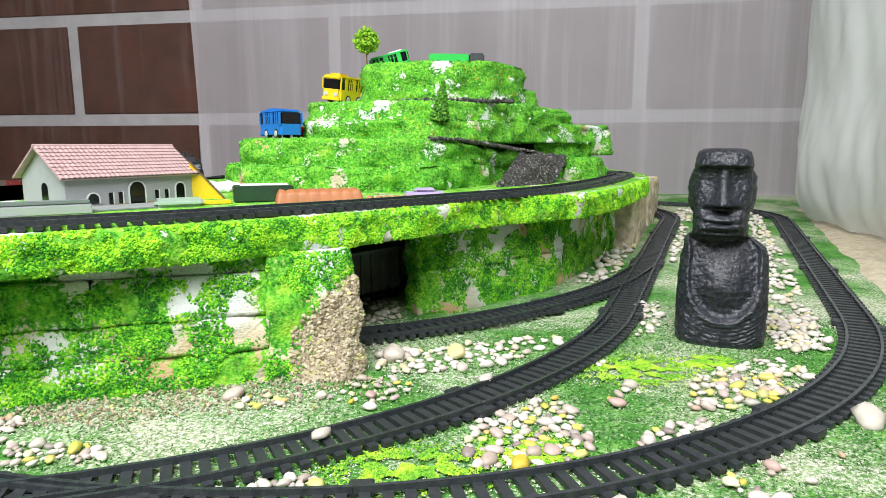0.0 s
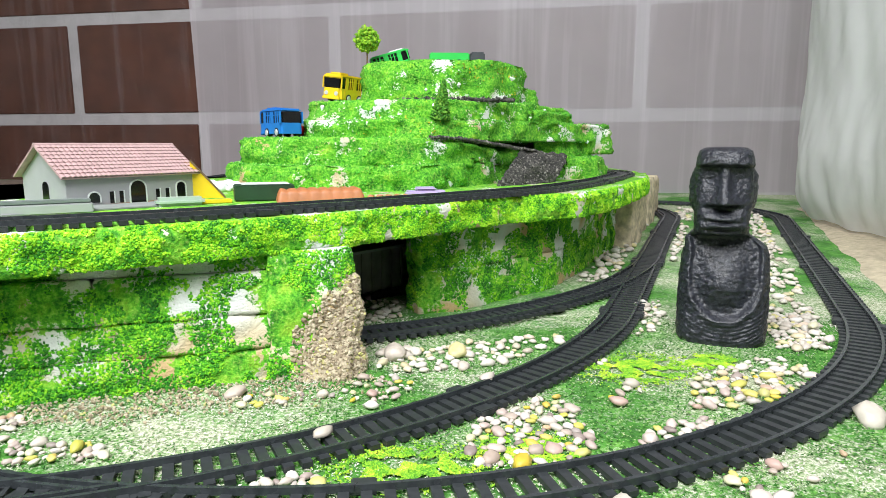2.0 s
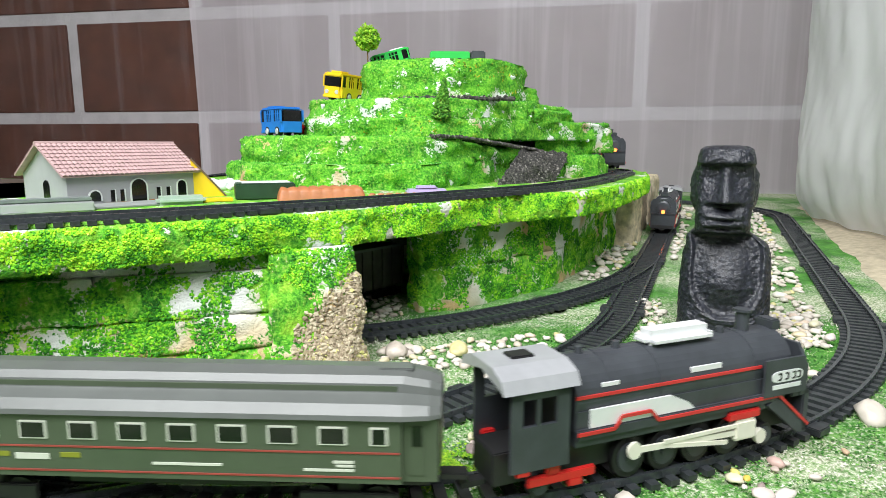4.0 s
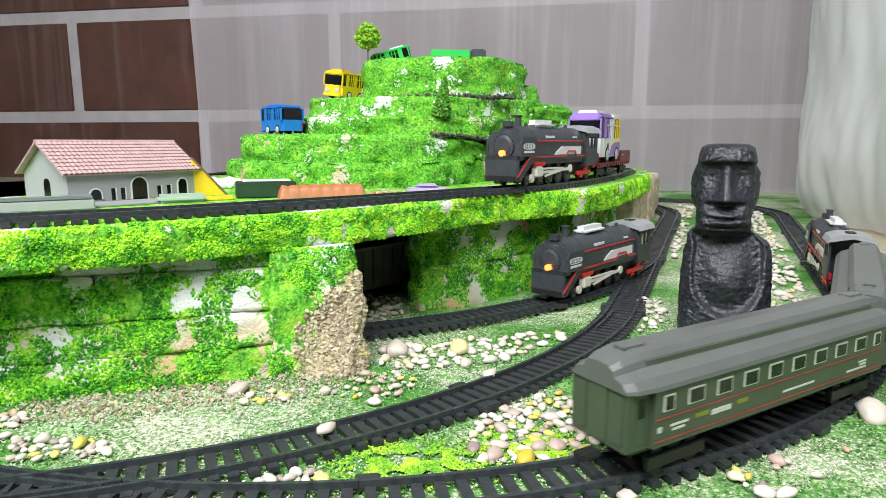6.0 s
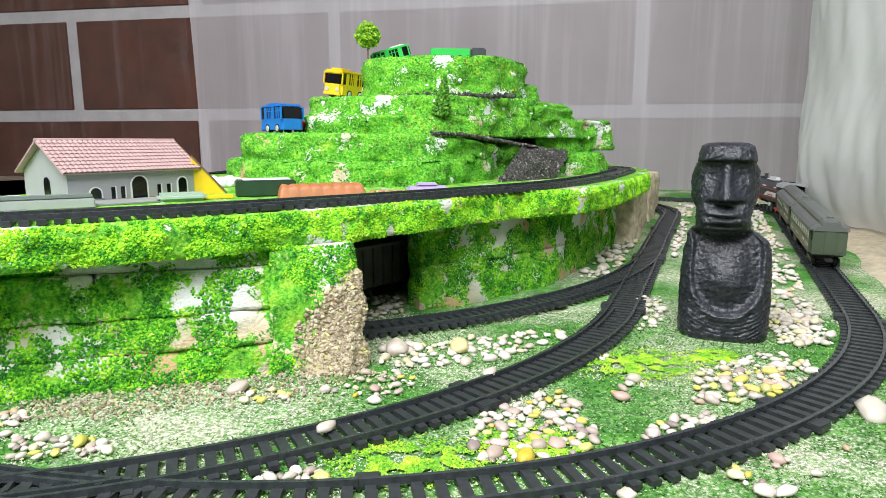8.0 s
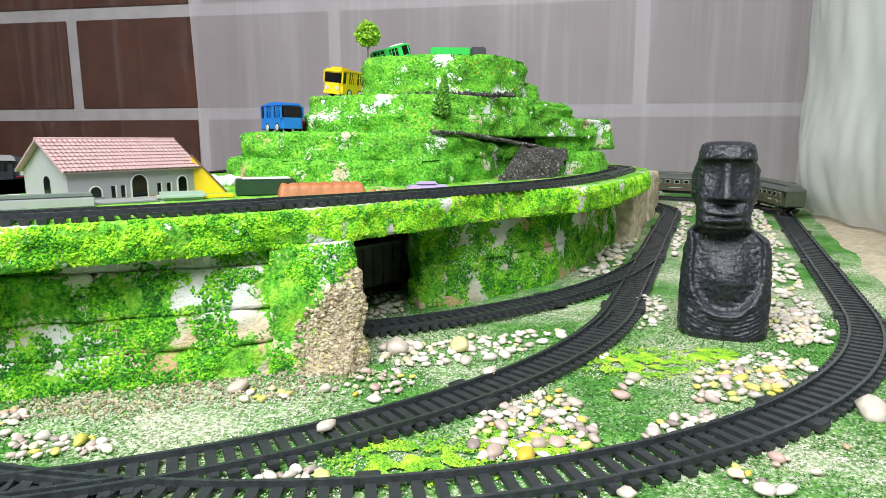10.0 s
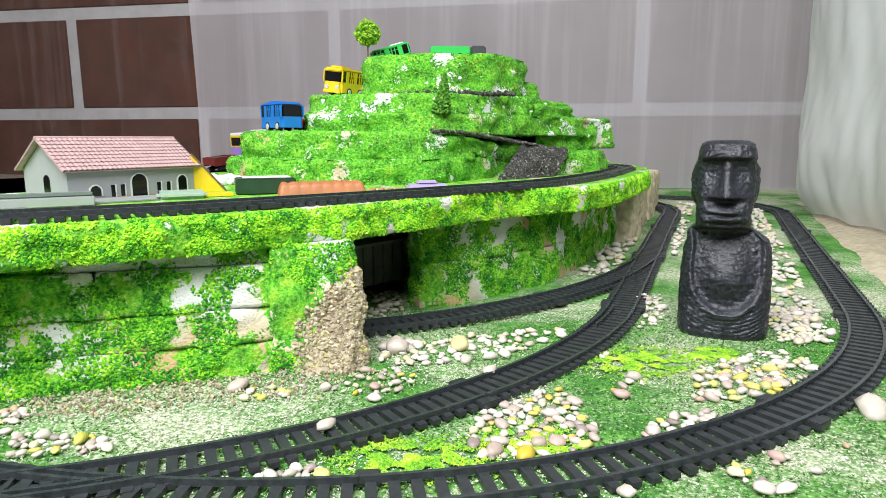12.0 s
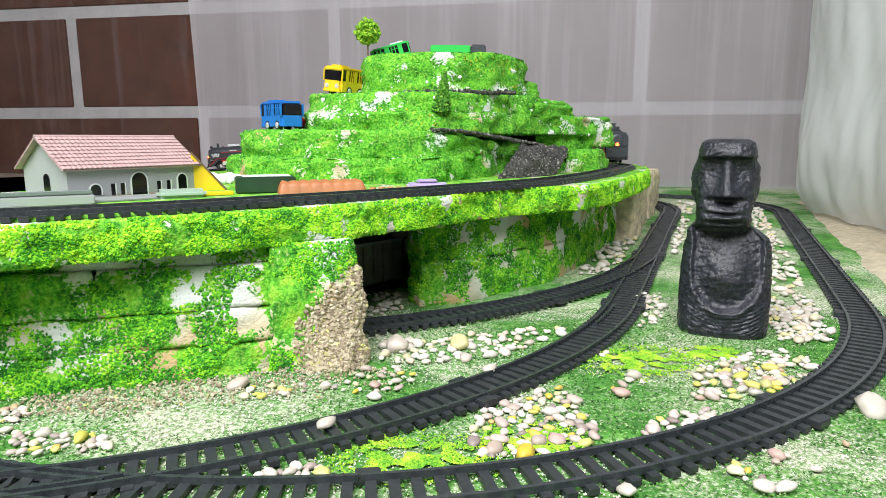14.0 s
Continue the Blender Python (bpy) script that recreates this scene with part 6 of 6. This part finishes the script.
# ---------------------------------------------------------------- pebbles
BEDS = [  # corner places on the ground, count, size
    ([(0.013, 0.246), (0.061, 0.246), (0.073, 0.279), (0.062, 0.321), (0.034, 0.313), (0.012, 0.279)], 62, 0.0046),
    ([(-0.091, 0.230), (-0.046, 0.231), (-0.049, 0.237), (-0.07, 0.239), (-0.087, 0.236)], 16, 0.0044),
    ([(-0.184, 0.247), (-0.141, 0.252), (-0.155, 0.266), (-0.202, 0.27)], 22, 0.0042),
    ([(-0.038, 0.358), (0.025, 0.358), (0.080, 0.41), (0.084, 0.430), (0.026, 0.416), (-0.039, 0.397)], 52, 0.0050),
    ([(0.130, 0.43), (0.158, 0.437), (0.185, 0.521), (0.168, 0.525)], 20, 0.0046),
    ([(0.222, 0.398), (0.255, 0.398), (0.300, 0.50), (0.245, 0.47)], 75, 0.0048),
    ([(0.250, 0.475), (0.300, 0.50), (0.47, 0.90), (0.55, 1.10), (0.53, 1.10), (0.32, 0.62)], 110, 0.0056),
    ([(0.127, 0.305), (0.178, 0.305), (0.225, 0.362), (0.211, 0.386), (0.152, 0.355)], 60, 0.0044),
    ([(0.089, 0.264), (0.114, 0.266), (0.132, 0.284), (0.128, 0.295), (0.097, 0.279)], 11, 0.0048),
    ([(0.125, 0.575), (0.171, 0.614), (0.333, 1.011), (0.317, 1.048), (0.153, 0.657)], 80, 0.0062),
    ([(0.240, 0.657), (0.262, 0.69), (0.448, 1.131), (0.440, 1.178)], 40, 0.0060),
    ([(-0.037, 0.300), (-0.006, 0.330), (-0.028, 0.355), (-0.047, 0.346)], 14, 0.0040),
    ([(0.070, 0.340), (0.103, 0.376), (0.098, 0.385), (0.072, 0.352)], 16, 0.0042),
    ([(-0.06, 0.455), (-0.028, 0.467), (-0.042, 0.541), (-0.065, 0.531)], 30, 0.0042),
    ([(-0.102, 0.305), (-0.042, 0.313), (-0.046, 0.337), (-0.107, 0.321)], 14, 0.0036),
    ([(-0.208, 0.279), (-0.194, 0.282), (-0.208, 0.295), (-0.219, 0.295)], 8, 0.0036),
    ([(0.02, 0.215), (0.20, 0.235), (0.21, 0.27), (0.10, 0.235)], 9, 0.0038),
    ([(0.09, 0.30), (0.12, 0.33), (0.10, 0.345), (0.08, 0.31)], 4, 0.0046),
]


def inside(x, y, poly):
    hit = False
    for (x0, y0), (x1, y1) in zip(poly, poly[1:] + poly[:1]):
        if (y0 > y) != (y1 > y) and x < (x1 - x0) * (y - y0) / (y1 - y0) + x0:
            hit = not hit
    return hit


def pebble_mesh(seed):
    bm = bmesh.new()
    bmesh.ops.create_icosphere(bm, subdivisions=2, radius=1)
    for v in bm.verts:
        d = 1 + 0.34 * noise.noise(v.co * 1.2 + Vector((seed * 3.7, 0, 0))) + 0.14 * noise.noise(v.co * 2.6 + Vector((0, seed, 0)))
        v.co = v.co * d
        v.co.z *= 0.56
        v.co.x *= 1.22
    return finish(bm, "pebble", MAT["pebble"], True)


def build_pebbles():
    rng = random.Random(21)
    shapes = [pebble_mesh(k) for k in range(8)]
    tracks = [outer.arr[:, :2], middle.arr[:, :2], loop_c.arr[:, :2]]
    done = []
    far_v = []
    spots = []
    for poly, count, size in [(b[0], int(b[1] * 1.6), b[2] * 0.86) for b in BEDS]:
        xs, ys = [p[0] for p in poly], [p[1] for p in poly]
        tries = n = 0
        while n < count and tries < count * 30:
            tries += 1
            x, y = rng.uniform(min(xs), max(xs)), rng.uniform(min(ys), max(ys))
            if not inside(x, y, poly):
                continue
            if min(np.hypot(t[:, 0] - x, t[:, 1] - y).min() for t in tracks) < 0.0175:
                continue
            if math.hypot((x - 0.187) / 1.25, y - 0.432) < 0.027:
                continue
            r = size * rng.choice((0.4, 0.5, 0.55, 0.6, 0.7, 0.8, 1.0))
            if any(math.hypot(x - a, y - b) < (r + c) * 0.80 for a, b, c in spots):
                continue
            spots.append((x, y, r))
            n += 1
    for x, y, r in ((0.0345, 0.246, 0.0052), (-0.029, 0.385, 0.0088), (0.0105, 0.389, 0.0080), (0.2096, 0.2905, 0.0085), (0.0691, 0.2185, 0.0046), (0.1223, 0.221, 0.0042), (0.130, 0.221, 0.0040), (-0.110, 0.322, 0.0055)):
        spots.append((x, y, r))
    spots.sort(key=lambda s: s[1])
    label = {"a": "smooth pale river pebble lying on the turf"}
    for i, (x, y, r) in enumerate(spots[:300]):
        ob = new("pebble", shapes[i % 8])
        ob.matrix_world = pose(x, y, r * 0.42 + ground_z(y), rng.uniform(-14, 14), rng.uniform(-14, 14), rng.uniform(0, 360)) @ Matrix.Diagonal((r, r * rng.uniform(0.75, 1.0), r * rng.uniform(0.8, 1.15), 1))
        tagged(ob, label["a"], "pebble", "scattered pebbles")
    bm = bmesh.new()
    for i, (x, y, r) in enumerate(spots[300:]):
        tmp = bmesh.new()
        tmp.from_mesh(shapes[i % 8])
        bmesh.ops.transform(tmp, matrix=pose(x, y, r * 0.42 + ground_z(y), 0, 0, rng.uniform(0, 360)) @ Matrix.Diagonal((r, r * 0.85, r, 1)), verts=tmp.verts)
        k = len(far_v)
        far_v.append(tmp)
    verts, faces = [], []
    for tmp in far_v:
        k = len(verts)
        tmp.verts.ensure_lookup_table()
        verts += [tuple(v.co) for v in tmp.verts]
        faces += [[k + v.index for v in f.verts] for f in tmp.faces]
        tmp.free()
    bm.free()
    me = bpy.data.meshes.new("far_pebbles")
    me.from_pydata(verts, [], faces)
    me.materials.append(MAT["stone"])
    me.shade_smooth()
    tagged(new("far_pebbles", me), "pale pebbles strewn along the far tracks", "pebbles", kind="stuff")
    # pebbles lying on the track
    for x, y in ((-0.0525, 0.267), (0.026, 0.335), (0.266, 0.437), (0.258, 0.405)):
        ob = new("pebble", shapes[3])
        ob.matrix_world = pose(x, y, 0.0058, 8, -6, 40) @ Matrix.Diagonal((0.0042, 0.0034, 0.0040, 1))
        tagged(ob, "smooth pale pebble lying between the rails", "pebble", "scattered pebbles")


def build_ground_cover():
    rng = np.random.default_rng(33)

    def scatter(n, x0, x1, y0, y1):
        p = np.stack([rng.uniform(x0, x1, n), rng.uniform(y0, y1, n), np.full(n, 0.0003)], 1)
        return p, np.tile([0, 0, 1.0], (n, 1))

    p, nm = scatter(52000, -0.24, 0.34, 0.17, 0.48)
    f = np.array([noise.noise(Vector(q) * 16) + 0.5 * noise.noise(Vector(q) * 60) - 0.25 * ease((q[0] + 0.06) / 0.06) * ease((q[1] - 0.24) / 0.03) for q in p])
    grains("sand", p[f > -0.07], nm[f > -0.07], rng, 0.0006, MAT["sand_grain"], "pale sand grains strewn on the turf", "sand", 0.1, 0.5)
    keep = f < 0.10
    grains("turf_flakes", p[keep], nm[keep], rng, 0.0007, MAT["flake_ground"], "green turf flakes on the ground", "turf", 0.1, 0.5)
    # lime patches
    spots = [(-0.013, 0.246, 0.028, 0.016), (0.117, 0.363, 0.030, 0.022), (0.168, 0.375, 0.014, 0.010), (0.04, 0.262, 0.018, 0.012), (0.175, 0.60, 0.02, 0.02)]
    pts = []
    for x, y, a, b in spots:
        q = rng.normal(size=(6000, 2)) * 0.52
        q = q[np.hypot(q[:, 0], q[:, 1]) < 1.6]
        q = q[np.array([noise.noise(Vector((x + u * a, y + v * b, 0)) * 130) > -0.12 for u, v in q])]
        pts.append(np.stack([x + q[:, 0] * a, y + q[:, 1] * b, np.full(len(q), 0.0006)], 1))
    p = np.concatenate(pts)
    grains("lime_flakes", p, np.tile([0, 0, 1.0], (len(p), 1)), rng, 0.00075, MAT["flake_patch"], "lime yellow turf flakes strewn on the ground", "turf", 0.1, 0.5)
    # sand strip at the outer edge of the layout
    bm = bmesh.new()
    rows = []
    for i in range(61):
        b = 0.44 + 0.9 * i / 60
        r = []
        for j in range(9):
            a = 0.150 + 0.11 * j / 8 + (0.008 * noise.noise(Vector((b * 14, j, 0))) if j == 0 else 0)
            q = lay(a, b)
            q.z = 0.0016 + 0.006 * (j / 8) + 0.002 * noise.noise(q * 40) + ground_z(q.y)
            if j == 0:
                q.z = -0.001 + ground_z(q.y)
            r.append(bm.verts.new(q))
        rows.append(r)
    for r, q in zip(rows, rows[1:]):
        for j in range(8):
            bm.faces.new((r[j], r[j + 1], q[j + 1], q[j]))
    tagged(part("sand_verge", bm, MAT["sand"], smooth=True), "sandy cardboard verge along the outer track", "ground", kind="structure")


build_setting()
build_sheet()
build_deck()
build_gravel_pier()
build_hill()
build_tree()
build_fir()
build_moai()
build_station()
build_deck_clutter()
build_hill_toys()
build_deck_stones()

locos = [build_loco("black toy steam locomotive hauling green coaches, headlight lit"), build_loco("black toy steam locomotive on the raised deck, headlight lit"), build_loco("black toy steam locomotive running alone through the tunnel, headlight lit")]
coaches = [build_coach() for _ in range(2)]
wagon = build_wagon()
deck_bus = build_bus("purple, white and yellow toy bus riding on a maroon wagon", MAT["white"], MAT["purple"], MAT["purple"], (MAT["purple"], MAT["yellow"]), 0.0850, 0.0320, 0.0490)

build_track(outer, 0.0, outer.length, "black plastic toy railway track on the ground", FINE_OUTER, 0.0088)
build_track(middle, 0.0, middle.length, "black plastic toy railway track on the ground", FINE_MIDDLE)
build_track(loop_c, 0.0, loop_c.length, "black plastic toy railway track under the deck", FINE_TUNNEL)
for path, x0, x1, y, side in ((middle, -0.185, -0.131, 0.238, 0.55), (outer, -0.185, -0.128, 0.222, -0.55), (middle, 0.098, 0.128, 0.46, -0.55)):
    # check rails of the points, bent at their ends
    th = empty("track_switch", "black plastic railway points with check rails", "toy track", "toy railway points")
    a0, a1 = sorted((path.near((x0, y if x0 < 0 else 0.425)), path.near((x1, y if x0 < 0 else 0.475))))
    part("check_rail", rail_mesh(path, a0, a1, side), MAT["rail"], th)
    tie = bmesh.new()
    for f in (0.2, 0.5, 0.8):
        q = path.at(a0 + (a1 - a0) * f)
        vs = box(tie, q.x - 0.002, q.x + 0.002, q.y - 0.002, q.y + 0.002, q.z + 0.0006, q.z + 0.0034)
    part("chair", tie, MAT["track"], th)
build_track(upper, 0.0, upper.length, "black plastic toy railway track on the raised deck", FINE_UPPER)
build_pebbles()
build_ground_cover()


def ride(path, s, half, lift=RAIL):
    """The pose of a vehicle centred at length s, heading along the path."""
    p, q = path.at(s - half), path.at(s + half)
    d = q - p
    yaw, pitch = math.atan2(d.y, d.x), math.asin(max(-1, min(1, d.z / d.length)))
    return Matrix.Translation((p + q) / 2 + Vector((0, 0, lift))) @ Matrix.Rotation(yaw, 4, "Z") @ Matrix.Rotation(-pitch, 4, "Y")


def travel(thing, path, knots, offset, half, lift=RAIL):
    """Runs a vehicle along a path: knots are (seconds, length along the path)."""
    ts, ss = [k[0] for k in knots], [k[1] for k in knots]
    walk(thing, [(k * 0.2, ride(path, float(np.interp(k * 0.2, ts, ss)) + offset, half, lift)) for k in range(71)])


# run of each train: (seconds, metres along its path)
RUN_A = [(0.0, -0.55), (2.7, 0.045), (3.2, 0.160), (5.3, 0.618), (6.0, 0.782), (6.5, 0.902), (7.5, 1.155), (8.0, 1.29), (11.5, 1.984), (14.0, 2.534)]
RUN_B = [(0.0, 1.988), (0.5, 2.106), (1.0, 2.238), (1.5, 2.37), (3.2, 2.86), (5.3, 3.4608), (5.9, 3.542), (6.3, 3.632), (6.5, 3.695), (6.8, 3.806), (7.0, 3.868), (7.3, 4.003), (7.5, 4.088), (7.7, 4.170),
         (8.2, 4.3568), (10.5, 5.1568), (11.0, 5.2888), (11.5, 5.4108), (12.0, 5.5328), (12.6, 5.700), (14.0, 6.300)]
RUN_C = [(0.0, 1.76), (2.3, 2.222), (2.5, 2.262), (3.2, 2.395), (5.5, 2.802), (6.0, 2.950), (6.5, 3.097), (6.9, 3.236), (11.1, 4.186), (11.7, 4.345), (14.0, 4.85)]


def motions():
    travel(locos[0], outer, RUN_A, 0, 0.04)
    travel(coaches[0], outer, RUN_A, -0.184, 0.064)
    travel(coaches[1], outer, RUN_A, -0.382, 0.064)
    travel(locos[1], upper, RUN_B, 0, 0.04)
    travel(wagon, upper, RUN_B, -0.161, 0.056)
    travel(deck_bus, upper, RUN_B, -0.1295, 0.056, RAIL + 0.0152)
    travel(locos[2], loop_c, RUN_C, 0, 0.04)


motions()
